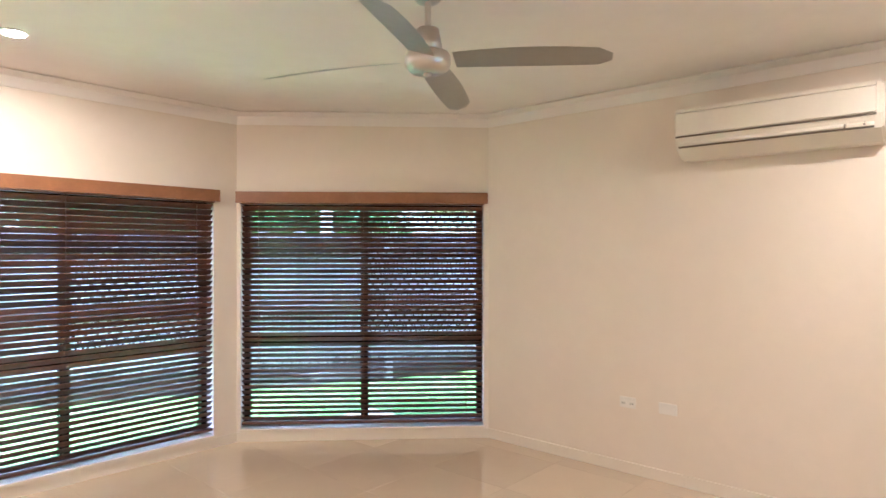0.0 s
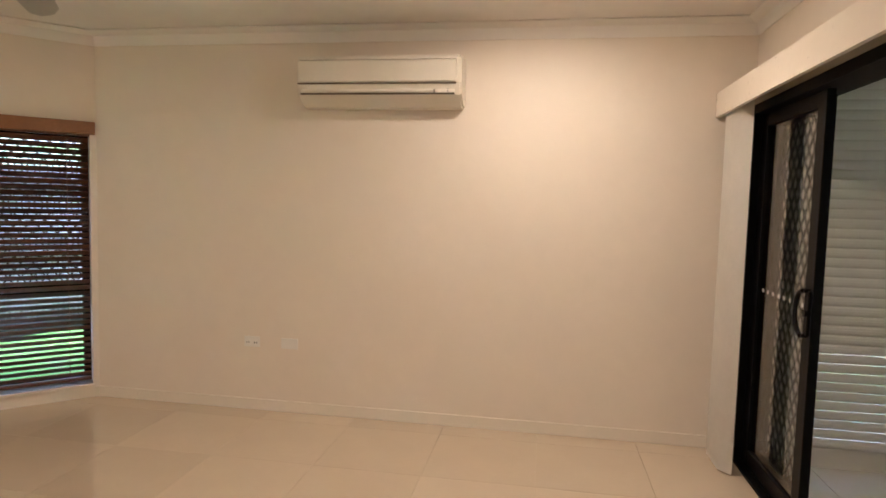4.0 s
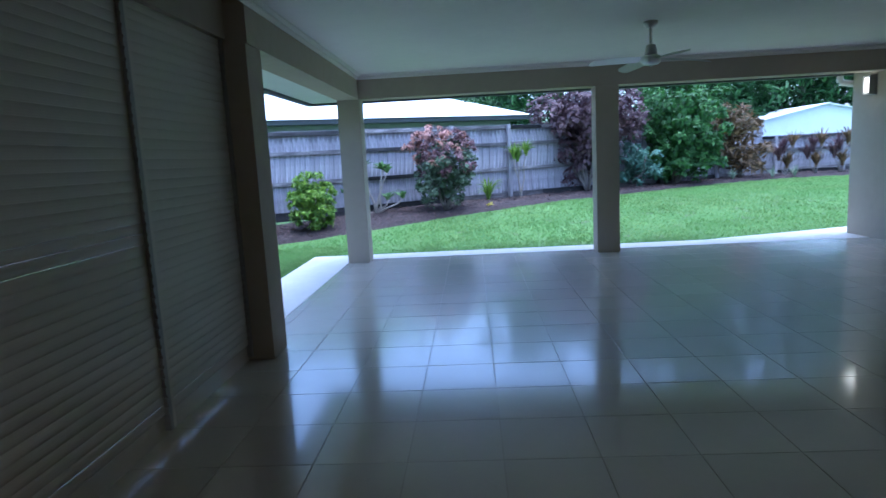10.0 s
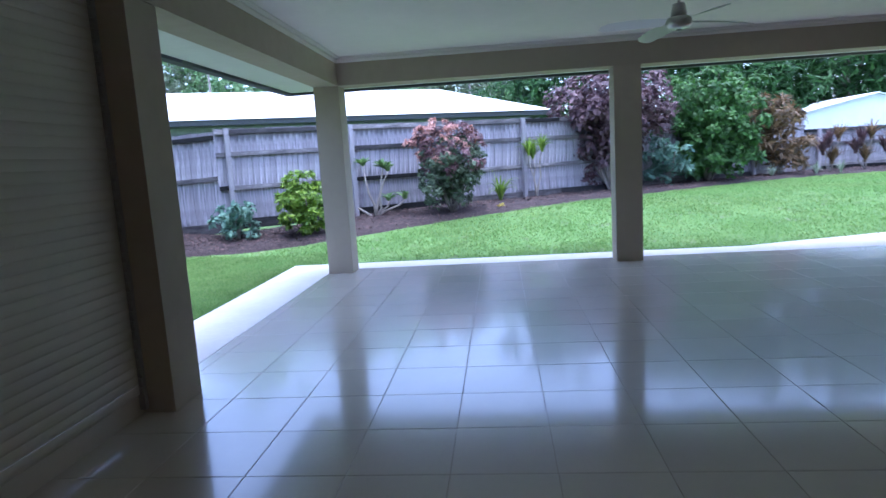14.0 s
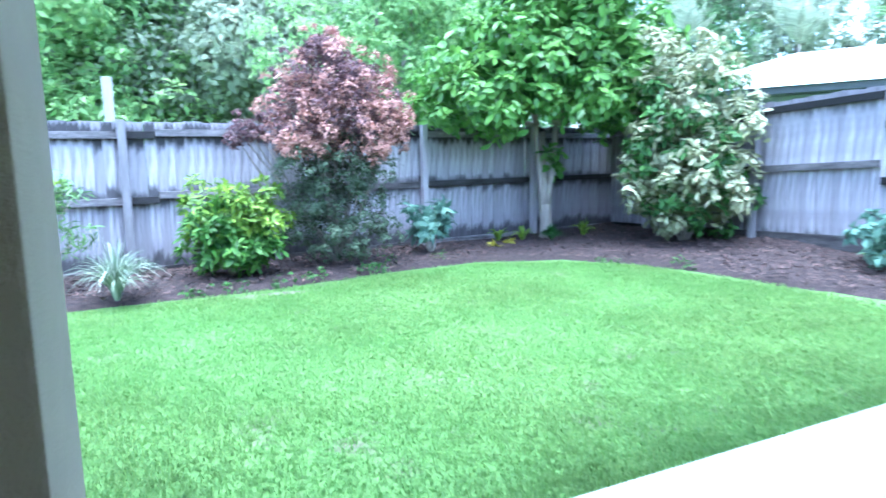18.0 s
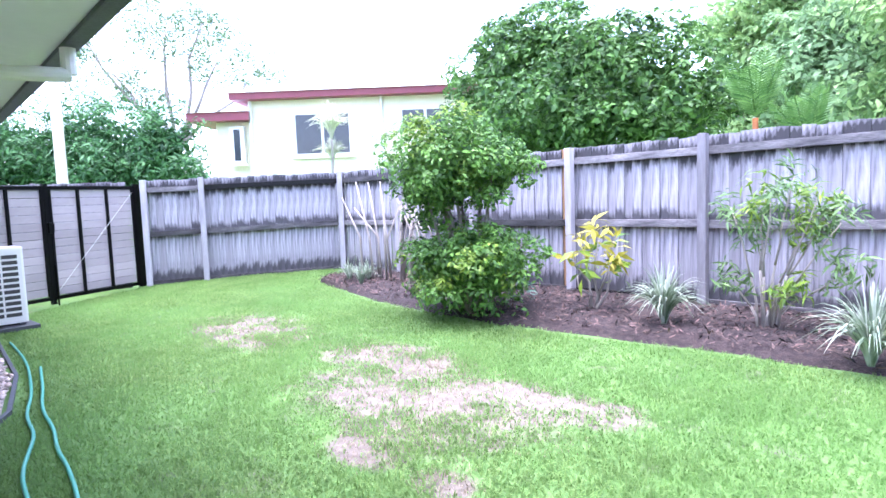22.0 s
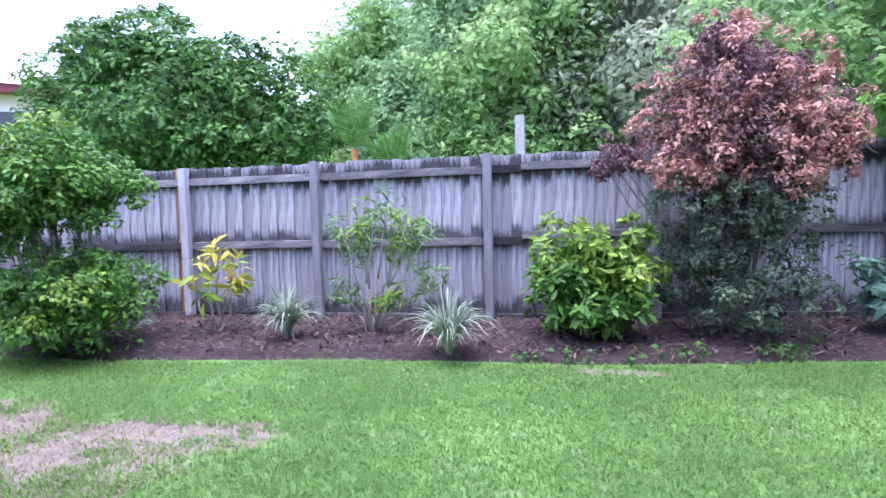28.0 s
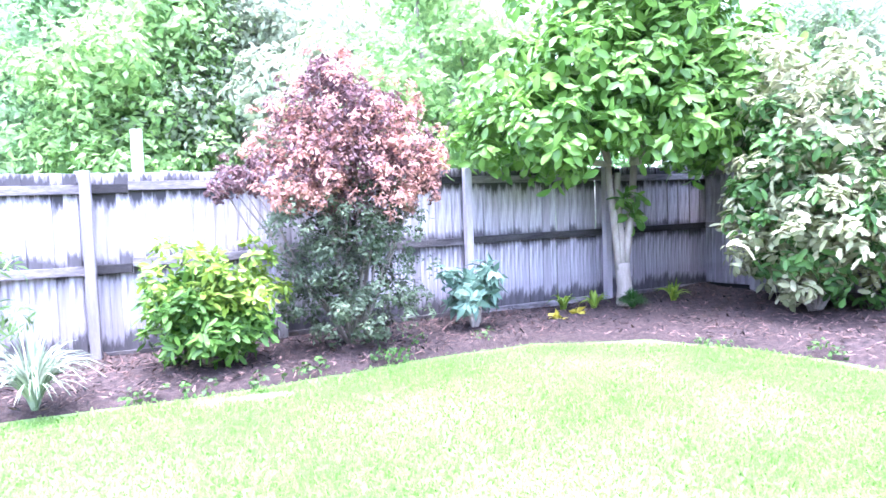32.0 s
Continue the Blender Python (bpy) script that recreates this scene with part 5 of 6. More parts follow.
# back bed, from the gate corner to the corner tree
canes = thing("bare_canes", "bundle of bare pale upright plant canes", "plant", (-0.35, 10.2, bed_z(-0.35, 10.2)))
rngc = random.Random(4)
for k in range(22):
    x, y = rngc.uniform(-0.55, 0.75), rngc.uniform(-0.3, 0.3)
    bm = bmesh.new()
    limb(bm, [(x, y, -0.05), (x + rngc.uniform(-0.08, 0.08), y + rngc.uniform(-0.05, 0.05), 0.6), (x + rngc.uniform(-0.35, 0.3), y + rngc.uniform(-0.15, 0.15), rngc.uniform(0.95, 1.45))], 0.019, 0.010, 7)
    part("cane", bm, PALEBARK, canes)
for k, (x, y) in enumerate(((-0.9, 9.75), (-0.45, 9.65), (-0.7, 9.95))):
    strap_plant("tuft of green and white striped strap leaves", (x, y), 40, 0.38, STRIPE, 30 + k)
shrub("tall glossy green shrub with two leafy tiers on bare stems", (2.08, 9.3),
      [(-0.16, -0.15, 1.50, 0.62, 0.58, 0.42), (0.16, 0.1, 1.42, 0.46, 0.5, 0.30), (-0.35, -0.1, 1.26, 0.42, 0.4, 0.3), (-0.05, 0.0, 0.40, 0.66, 0.6, 0.36), (0.34, 0.05, 0.55, 0.44, 0.45, 0.26), (-0.3, 0.1, 0.55, 0.42, 0.45, 0.3)], G_MURR, 18000, 0.066, 0.45, 3, 24, BARK, 0.22, r0=0.024,
      extra=[("pale lime new leaves", G_LIME, [(-0.16, -0.18, 1.62, 0.60, 0.56, 0.36), (0.05, -0.1, 0.5, 0.6, 0.55, 0.3)], 1800, 0.06, 0.45)])
sd = thing("seedling", "small grey-green seedling in the mulch", "plant", (2.2, 9.98, bed_z(2.2, 9.98)))
crown("foliage", sd, G_BLUE, [(0, 0, 0.12, 0.1, 0.1, 0.1)], 26, 0.12, 0.4, 9, 0.3, core=0)
cro = thing("croton_plant", "yellow and green croton with bare lower stems", "plant", (3.07, 10.0, bed_z(3.07, 10.0)))
grow_stems(cro, (0, 0, -0.04), [(-0.2, 0, 0.55), (0.05, 0.05, 0.7), (0.25, -0.05, 0.5), (0.12, 0.1, 0.4), (-0.1, -0.1, 0.35)], 0.016, 5)
crown("foliage", cro, YELLOW, [(-0.22, 0, 0.58, 0.16, 0.16, 0.1), (0.05, 0.05, 0.74, 0.14, 0.14, 0.12), (0.27, -0.05, 0.52, 0.13, 0.13, 0.12)], 90, 0.16, 0.26, 6, 0.4, label="yellow croton leaves", core=0)
crown("foliage", cro, G_LIME, [(0.1, 0.05, 0.42, 0.25, 0.2, 0.2)], 60, 0.17, 0.3, 8, 0.4, core=0)
strap_plant("spider plant with white striped arching leaves", (3.9, 9.85), 190, 0.60, STRIPE, 11, 0.018)
strap_plant("spider plant with white striped arching leaves", (5.48, 9.55), 200, 0.62, STRIPE, 12, 0.018)


def open_shrub(label, at, tips, seed):
    """Pale forked stems, with narrow leaves in loose whorls along their upper halves."""
    o = thing("shrub", label, "shrub", (at[0], at[1], bed_z(*at)))
    rng = random.Random(seed)
    for k, (x, y, z) in enumerate(tips):
        fork = (x * 0.35 + rng.uniform(-0.04, 0.04), y * 0.35, z * 0.42)
        bm = bmesh.new()
        limb(bm, [(x * 0.16, y * 0.16, -0.05), (fork[0] * 0.6, fork[1] * 0.6, fork[2] * 0.55), fork], 0.013, 0.010)
        limb(bm, bent(fork, (x, y, z), rng, 0.02), 0.010, 0.005)
        part("stem", bm, PALEBARK, o)
        mid = Vector(fork).lerp(Vector((x, y, z)), 0.75)
        crown("foliage", o, G_OLE if k % 3 else G_LIME, [(x, y, z, 0.13, 0.13, 0.10), (*mid, 0.10, 0.10, 0.10)], 110, 0.12, 0.17, seed + k, 0.5, core=0, clumps=4)
    return o


open_shrub("open young shrub with pale forked stems and narrow leaves", (4.58, 10.2),
           [(0.0, 0.0, 1.12), (-0.25, -0.05, 0.98), (0.18, 0.1, 1.22), (0.38, 0.0, 1.05), (0.55, -0.05, 0.86), (0.10, -0.15, 1.02), (0.28, 0.15, 0.88), (-0.12, 0.1, 0.82), (-0.2, -0.12, 0.42), (0.2, -0.1, 0.38), (0.62, 0.05, 0.52), (0.42, 0.1, 0.96)], 14)
shrub("dense low shrub, dark green below with yellow-lime new leaves", (6.55, 10.2),
      [(0, 0, 0.34, 0.46, 0.42, 0.28), (-0.1, 0, 0.55, 0.36, 0.36, 0.24)], G_MURR, 2600, 0.105, 0.36, 16, 8, BARK, 0.26, broad=True, droop=-0.05,
      extra=[("yellow-lime upper leaves", G_LIME, [(-0.15, -0.05, 0.72, 0.40, 0.36, 0.22), (0.2, -0.05, 0.62, 0.34, 0.34, 0.2), (0.42, 0.05, 0.86, 0.12, 0.12, 0.2)], 1700, 0.10, 0.36)])
shrub("tall copper-red shrub over a dusty green skirt", (7.78, 10.45),
      [(0.03, 0, 1.72, 0.80, 0.66, 0.50), (-0.05, 0, 2.12, 0.62, 0.52, 0.38), (-0.1, 0, 2.46, 0.30, 0.3, 0.2), (-0.95, 0.15, 1.55, 0.30, 0.22, 0.22), (0.62, 0, 1.6, 0.32, 0.35, 0.32)], RED2, 12000, 0.050, 0.45, 20, 20, BARK, 0.15, r0=0.016,
      extra=[("bright copper and pink upper leaves", RED1, [(-0.42, -0.2, 1.70, 0.48, 0.5, 0.42), (0.46, -0.2, 1.78, 0.44, 0.5, 0.42), (0.0, -0.25, 2.12, 0.58, 0.45, 0.38), (-0.1, -0.05, 2.52, 0.26, 0.28, 0.18), (0.1, -0.45, 1.55, 0.55, 0.3, 0.36), (-0.55, -0.2, 1.45, 0.28, 0.35, 0.25), (0.62, -0.1, 1.5, 0.26, 0.35, 0.3)], 13000, 0.048, 0.45),
             ("dusty green lower leaves", OLIVE, [(0.0, -0.1, 1.15, 0.70, 0.5, 0.38), (0.05, -0.08, 0.75, 0.64, 0.5, 0.4), (0.12, -0.1, 0.34, 0.58, 0.45, 0.26), (-0.28, 0, 0.45, 0.40, 0.4, 0.28)], 10000, 0.05, 0.45),
             ("inner leaves coloured dark for the shade within", G_SHADE, [(0.05, 0.05, 0.75, 0.5, 0.4, 0.6), (0, 0.1, 1.3, 0.6, 0.45, 0.3)], 3600, 0.06, 0.4)])
shrub("small blue-green rosette shrub", (9.08, 10.72), [(0, 0, 0.40, 0.30, 0.28, 0.2)], G_BLUE, 420, 0.16, 0.34, 24, 6, PALEBARK, 0.3, r0=0.03)


def corner_tree():
    at = (11.2, 11.15)
    t = thing("corner_tree", "small tree with pale forked trunk and broad bright leaves", "tree", (at[0], at[1], bed_z(*at)))
    bm = bmesh.new()
    limb(bm, [(0, 0, -0.1), (0.0, 0, 0.05), (0.01, 0, 0.22), (-0.01, 0, 0.4), (-0.02, 0, 0.52)], 0.098, 0.085, 12)
    part("trunk", bm, PALEBARK, t)
    rng = random.Random(6)
    for tip in ((-0.16, 0.05, 1.75), (0.14, -0.05, 1.75), (-0.02, 0.06, 1.6)):
        bm = bmesh.new()
        limb(bm, bent((-0.02 + tip[0] * 0.25, 0, 0.44), tip, rng, 0.02), 0.05, 0.04)
        part("limb", bm, PALEBARK, t)
    grow_stems(t, (-0.14, 0.05, 1.7), [(-1.6, -0.3, 2.0), (-1.0, -0.6, 2.8), (-0.4, 0.3, 3.4)], 0.04, 2, 0.1, PALEBARK, "branch")
    grow_stems(t, (0.12, -0.05, 1.7), [(1.6, -0.4, 2.1), (0.9, -0.7, 2.9), (0.3, 0.2, 3.5), (0.4, -1.1, 2.1)], 0.04, 3, 0.1, PALEBARK, "branch")
    crown("crown", t, G_BIG, [(-1.05, -0.3, 1.98, 0.95, 0.8, 0.36), (0.15, -0.7, 2.05, 0.75, 0.75, 0.32), (1.1, -0.5, 2.05, 1.0, 0.85, 0.44), (-0.5, -0.2, 2.6, 1.2, 1.0, 0.52), (0.8, -0.2, 2.8, 1.1, 1.0, 0.6), (0.0, 0, 3.5, 1.1, 1.0, 0.62), (-0.6, 0.7, 2.3, 1.2, 0.7, 0.4), (0.9, 0.7, 2.4, 1.2, 0.7, 0.4)], 15500, 0.16, 0.46, 31, 0.22, per=34, broad=True)
    crown("foliage", t, G_BIG, [(0.03, -0.05, 1.2, 0.16, 0.16, 0.22)], 60, 0.16, 0.5, 32, 0.3, core=0, broad=True)


corner_tree()
shrub("tall bushy cream-variegated garden shrub", (12.3, 9.5), [(0.05, 0, 1.65, 0.72, 0.75, 1.05), (-0.05, 0, 0.75, 0.8, 0.8, 0.65)], CREAMV, 7500, 0.115, 0.42, 36, 10, BARK, 0.14, r0=0.03, broad=True,
      extra=[("green inner leaves", G_MID, [(0, 0, 1.1, 0.8, 0.78, 1.0)], 2600, 0.12, 0.42)])
for k, (x, y) in enumerate(((10.75, 11.1), (11.8, 11.0), (10.4, 11.2))):
    fnp = thing("ground_fern", "small yellowing fern on the mulch", "plant", (x, y, bed_z(x, y)), group="small ferns under the tree")
    strap_plant("", (x, y), 22, 0.3, G_LIME, 60 + k, 0.05, parent=fnp)
strap_plant("mound of dark fine grass round the tree trunk", (11.1, 10.85), 420, 0.27, G_DARK, 70, 0.016, name="grass_tuft")
for k, (x, y) in enumerate(((10.05, 10.75), (10.45, 10.95), (10.4, 10.9), (14.5, 2.4))):
    fl = thing("fallen_leaf", "yellow fallen leaf on the mulch", "leaf", (x, y, bed_z(x, y) + 0.02))
    crown("blade", fl, YELLOW, [(0, 0, 0.0, 0.02, 0.02, 0.005)], 2, 0.11, 0.5, 80 + k, 0.2, clumps=1, core=0)

for k, (x, y) in enumerate(((6.15, 9.5), (6.5, 9.52), (6.95, 9.6), (7.95, 9.9), (8.1, 9.8), (7.3, 9.68), (10.75, 9.2), (11.2, 8.5), (9.0, 10.25), (8.3, 10.3))):
    wd = thing("weed", "small leafy green weed at the bed edge", "weed", (x, y, bed_z(x, y) - 0.03), group="weeds along the bed edge")
    crown("foliage", wd, G_MID, [(0, 0, 0.05, 0.14, 0.11, 0.06)], 44, 0.048, 0.6, 170 + k, 0.35, core=0)

# right-hand bed
shrub("small rounded blue-green garden shrub", (12.55, 7.0), [(0, 0, 0.36, 0.4, 0.36, 0.34)], G_BLUE, 520, 0.12, 0.45, 41, 6, BARK, 0.2)
shrub("clipped round yellow-green shrub", (12.75, 5.85), [(0, 0, 0.56, 0.44, 0.44, 0.54)], G_LIME, 3400, 0.095, 0.42, 42, 6, BARK, 0.06, shell=0.92, wob=0.06)
fr = thing("frangipani", "frangipani with bare grey branches and leaf rosettes", "plant", (14.1, 4.75, bed_z(14.1, 4.75)))
ft = [(0.0, 0.28, 0.98), (0.0, -0.2, 0.85), (0.0, -0.5, 0.3), (0.0, -0.18, 0.28), (0.05, 0.8, 0.42), (0.05, -0.1, 0.92)]
grow_stems(fr, (0, 0.1, -0.05), ft, 0.028, 7, 0.06, PALEBARK)
for k, (x, y, z) in enumerate(ft):
    strap_plant("", (0, 0), 15, 0.38, G_OLE, 90 + k, 0.085, 0.4, rise=0.5, parent=fr, off=(x, y, z))
shrub("rounded copper-red shrub, green towards the ground", (14.15, 3.35), [(0, 0, 0.55, 0.62, 0.66, 0.5), (0, 0, 0.95, 0.62, 0.7, 0.5)], OLIVE, 3600, 0.085, 0.5, 44, 10, BARK, 0.11, wob=0.15,
      extra=[("copper-red upper leaves", RED1, [(-0.1, 0.1, 1.3, 0.58, 0.62, 0.4), (-0.05, 0.15, 1.62, 0.3, 0.34, 0.16)], 1500, 0.085, 0.5), ("maroon leaves", RED2, [(0, 0, 1.15, 0.66, 0.72, 0.5)], 2600, 0.085, 0.5)])
strap_plant("clump of pale green strap leaves", (15.6, 2.4), 30, 0.75, G_LIME, 45, 0.045)
dr = thing("dracaena", "slender dracaena with pale bare stems and a leafy head", "plant", (16.15, 1.6, bed_z(16.15, 1.6)))
grow_stems(dr, (0, 0, -0.05), [(-0.1, 0.14, 0.95), (0.08, -0.16, 1.02), (0.0, 0.05, 0.88)], 0.022, 4, 0.03, PALEBARK)
for k, (y2, z2) in enumerate(((0.14, 0.92), (-0.16, 1.0), (0.05, 0.85))):
    strap_plant("", (0, 0), 44, 0.46, G_LIME, 110 + k, 0.034, 0.6, parent=dr, off=(0.05 * (k - 1), y2, z2))
shrub("large purple-bronze shrub on several stems", (17.4, -0.25), [(0, 0, 1.85, 1.35, 1.35, 0.95), (0.3, 0.2, 0.9, 0.9, 0.9, 0.55)], PURP, 7000, 0.15, 0.5, 46, 12, BARK, 0.15, r0=0.04)
shrub("low grey-green shrub between larger ones", (17.9, -1.7), [(0, 0, 0.6, 0.5, 0.6, 0.55)], G_BLUE, 700, 0.16, 0.4, 47, 5)
shrub("big dense bright green leafy shrub", (18.7, -2.9), [(0, 0, 1.75, 1.35, 1.45, 1.15), (0, 0, 0.8, 1.2, 1.2, 0.7)], G_MID, 9000, 0.14, 0.5, 48, 10, BARK, 0.09, r0=0.04, core=0.6, wob=0.18)
shrub("bronze and cream leaved croton clump", (19.9, -5.2), [(0, 0.2, 1.55, 0.8, 0.8, 0.55), (0, 0, 0.7, 0.8, 0.9, 0.5)], BRONZE, 1500, 0.27, 0.22, 49, 12, BARK, 0.18)
for k, (x, y) in enumerate(((20.2, -6.7), (20.3, -7.6), (20.35, -8.4), (20.4, -9.1))):
    c = thing("cordyline", "bronze cordyline with sword-shaped leaves", "plant", (x, y, bed_z(x, y)), group="row of cordylines before the shed")
    grow_stems(c, (0, 0, -0.05), [(0.05, 0.1, 0.75), (-0.05, -0.15, 0.9), (0.0, 0.25, 0.55)], 0.025, k)
    for j, (y2, z2) in enumerate(((0.1, 0.65), (-0.15, 0.8), (0.25, 0.45), (0, 0.2))):
        strap_plant("", (0, 0), 34, 0.62, BRONZE if j % 2 else PURP, 120 + 4 * k + j, 0.06, 0.5, parent=c, off=(0, y2, z2))
for k, (x, y) in enumerate(((19.2, -4.7), (19.4, -5.9), (19.55, -6.6))):
    strap_plant("tuft of pale strap leaves at the bed edge", (x, y), 40, 0.4, STRIPE, 140 + k)


# ---- beyond the fences ----
def tree(label, at, height, lobes, mat, n, size, seed, trunk=0.16, wood=None, aspect=0.5, clump=0.14, z=0.0, core=0.22):
    t = thing("tree", label, "tree", (at[0], at[1], z))
    bm = bmesh.new()
    h0 = min(l[2] for l in lobes) * 0.6
    limb(bm, [(0, 0, -0.3), (0.1, 0.05, h0 * 0.5), (0, 0, h0)], trunk, trunk * 0.75, 10)
    part("trunk", bm, wood or BARK, t)
    grow_stems(t, (0, 0, h0 - 0.05), [(l[0] * 0.8, l[1] * 0.8, l[2] + 0.3 * l[5]) for l in lobes], trunk * 0.5, seed, 0.25, wood, "limb")
    crown("crown", t, mat, lobes, n, size, aspect, seed, clump, core=core)
    return t


tree("broad dark green tree with a rounded crown behind the fence", (-2.9, 17.7), 6, [(0, 0, 3.5, 3.2, 2.5, 1.7), (-2.3, 0.2, 3.6, 1.7, 1.7, 1.4), (2.4, -0.2, 2.9, 1.6, 1.6, 1.2), (-0.9, 0, 4.85, 1.8, 1.7, 1.0), (1.3, 0, 4.1, 1.5, 1.4, 1.0), (-2.4, 0, 4.9, 1.0, 1.0, 0.6), (0.4, -1.0, 3.0, 2.1, 1.3, 1.1)], G_BROAD, 30000, 0.17, 201, 0.2, clump=0.15, core=0.4)


def fan_palm(label, at, h, seed, n=14, L=2.1, mat=None, trunk=None):
    p = thing("palm_tree", label, "palm", (at[0], at[1], 0))
    bm = bmesh.new()
    limb(bm, [(0, 0, -0.3), (0.03, 0, h * 0.5), (0, 0, h)], 0.06, 0.05, 10)
    part("trunk", bm, trunk or ORANGE, p)
    rng = random.Random(seed)
    for k in range(n):
        a, e = 2 * math.pi * k / n + rng.uniform(-0.2, 0.2), rng.uniform(0.9, 1.42)
        bm = bmesh.new()
        m, prev = 22, None
        for j in range(m):
            u = (j + 1) / m
            r, z = L * u * math.cos(e), h + L * (u * math.sin(e) - 0.35 * u * u * math.cos(e))
            c = Vector((math.cos(a) * r, math.sin(a) * r, z))
            s = Vector((-math.sin(a), math.cos(a), 0))
            if prev is not None:
                w = L * (0.20 * math.sin(math.pi * min(1, u * 0.85 + 0.12)) + 0.04)
                fwd = (c - prev).normalized()
                for sg in (1, -1):
                    # a narrow folded leaflet
                    tip = prev + s * sg * w + fwd * w * 0.75 - Vector((0, 0, w * 0.25))
                    mid = prev.lerp(tip, 0.45) + Vector((0, 0, w * 0.06))
                    wd = fwd * L * 0.014
                    v0, v1, v2, v3 = [bm.verts.new(q) for q in (prev, mid - wd, tip, mid + wd)]
                    bm.faces.new((v0, v1, v2))
                    bm.faces.new((v0, v2, v3))
                rod(bm, prev, c, 0.012, n=4)
            prev = c
        part("frond", bm, mat or G_LIME, p)
    return p


fan_palm("young palm with orange crownshaft behind the fence", (1.8, 16.9), 2.5, 3, 9, 1.3, G_PALM)
fan_palm("young palm with orange crownshaft behind the fence", (2.6, 17.1), 1.95, 5, 8, 1.2, G_PALM)
rngt = random.Random(11)
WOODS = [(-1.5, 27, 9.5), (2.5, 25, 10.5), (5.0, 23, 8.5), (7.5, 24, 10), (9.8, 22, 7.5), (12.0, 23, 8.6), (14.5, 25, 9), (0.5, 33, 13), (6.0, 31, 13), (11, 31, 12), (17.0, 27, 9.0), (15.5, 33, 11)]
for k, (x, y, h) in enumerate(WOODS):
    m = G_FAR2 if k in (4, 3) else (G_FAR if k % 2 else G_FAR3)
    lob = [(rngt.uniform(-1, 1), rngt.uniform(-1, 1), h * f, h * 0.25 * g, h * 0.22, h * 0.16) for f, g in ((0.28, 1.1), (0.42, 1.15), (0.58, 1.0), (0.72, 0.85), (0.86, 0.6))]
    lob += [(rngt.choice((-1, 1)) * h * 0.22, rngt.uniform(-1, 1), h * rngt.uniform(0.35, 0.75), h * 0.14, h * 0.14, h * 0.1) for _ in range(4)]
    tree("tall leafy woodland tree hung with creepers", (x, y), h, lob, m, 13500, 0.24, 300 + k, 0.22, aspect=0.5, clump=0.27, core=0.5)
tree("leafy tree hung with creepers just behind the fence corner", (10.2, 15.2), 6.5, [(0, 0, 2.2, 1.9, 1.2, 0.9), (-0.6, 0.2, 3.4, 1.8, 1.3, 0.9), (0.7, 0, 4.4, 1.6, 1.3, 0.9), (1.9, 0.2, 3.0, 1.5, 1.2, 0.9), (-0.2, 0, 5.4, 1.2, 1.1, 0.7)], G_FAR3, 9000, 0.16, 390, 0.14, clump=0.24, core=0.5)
post = thing("timber_post", "old grey timber post standing behind the fence", "post", (5.2, 17.2, 0))
part("shaft", B(-0.09, 0.09, -0.09, 0.09, -0.3, 3.03, 0.01), POSTM, post)

# cream neighbour house
nh = thing("neighbour_house", "raised cream weatherboard house with maroon fascia", "house", (-11.4, 18.0, 0), 48)
part("wall", B(-4.7, 6.5, 0, 8, 0.0, 4.9), CREAMW, nh)
part("wing_wall", B(-5.95, -4.7, 0.2, 6, 0.0, 4.2), CREAMW, nh)
part("fascia", B(-5.2, 7.1, -0.5, 8.6, 4.86, 5.09, 0.01), MAROON, nh, "maroon fascia board")
part("wing_fascia", B(-6.8, -4.6, -0.35, 6.4, 4.18, 4.48, 0.01), MAROON, nh)
for nm, x0, x1, y0, y1, z, rise in (("roof", -5.3, 7.2, -0.6, 8.7, 5.09, 1.5), ("wing_roof", -6.9, -4.6, -0.45, 6.5, 4.48, 0.45)):
    bm = bmesh.new()
    e = [bm.verts.new(p) for p in ((x0, y0, z), (x1, y0, z), (x1, y1, z), (x0, y1, z))]
    cy = (y0 + y1) / 2
    r = [bm.verts.new((x0 + (y1 - y0) * 0.4 if nm == "roof" else x0 + 1.5, cy, z + rise)), bm.verts.new((x1 - (y1 - y0) * 0.4 if nm == "roof" else x1, cy, z + rise))]
    bm.faces.new((e[0], e[1], r[1], r[0]))
    bm.faces.new((e[1], e[2], r[1]))
    bm.faces.new((e[2], e[3], r[0], r[1]))
    bm.faces.new((e[3], e[0], r[0]))
    bm.faces.new(e[::-1])
    bmesh.ops.recalc_face_normals(bm, faces=bm.faces)
    part(nm, bm, ROOFW, nh)
for x0, x1, z0, z1 in ((-5.3, -4.98, 2.79, 3.89), (-3.07, -1.09, 2.95, 4.31), (0.72, 3.3, 3.68, 4.35)):
    w = part("window", B(x0 - 0.1, x1 + 0.1, -0.06, 0.03 if x0 > -4.8 else 0.22, z0 - 0.1, z1 + 0.1, 0.01), WHITEP, nh)
    n = max(1, round((x1 - x0) / 1.0))
    for k in range(n):
        a, b = x0 + (x1 - x0) * k / n + 0.05, x0 + (x1 - x0) * (k + 1) / n - 0.05
        part("pane", B(a, b, -0.075, -0.06, z0, z1), DARKPANE, w)
    part("sill", B(x0 - 0.2, x1 + 0.2, -0.16, -0.06, z0 - 0.18, z0 - 0.1, 0.01), CREAMW, w)
for x in (-4.6, 0.05):
    part("downpipe", R((x, -0.1, 0), (x, -0.1, 4.9), 0.06), WHITEP, nh)
cp = thing("cordyline_palm", "tall pale spiky cordyline before the cream house", "palm", (-9.6, 14.8, 0))
grow_stems(cp, (0, 0, -0.3), [(0.1, 0.0, 3.2), (-0.1, 0.1, 2.5)], 0.07, 12, 0.06, PALEBARK, "trunk")
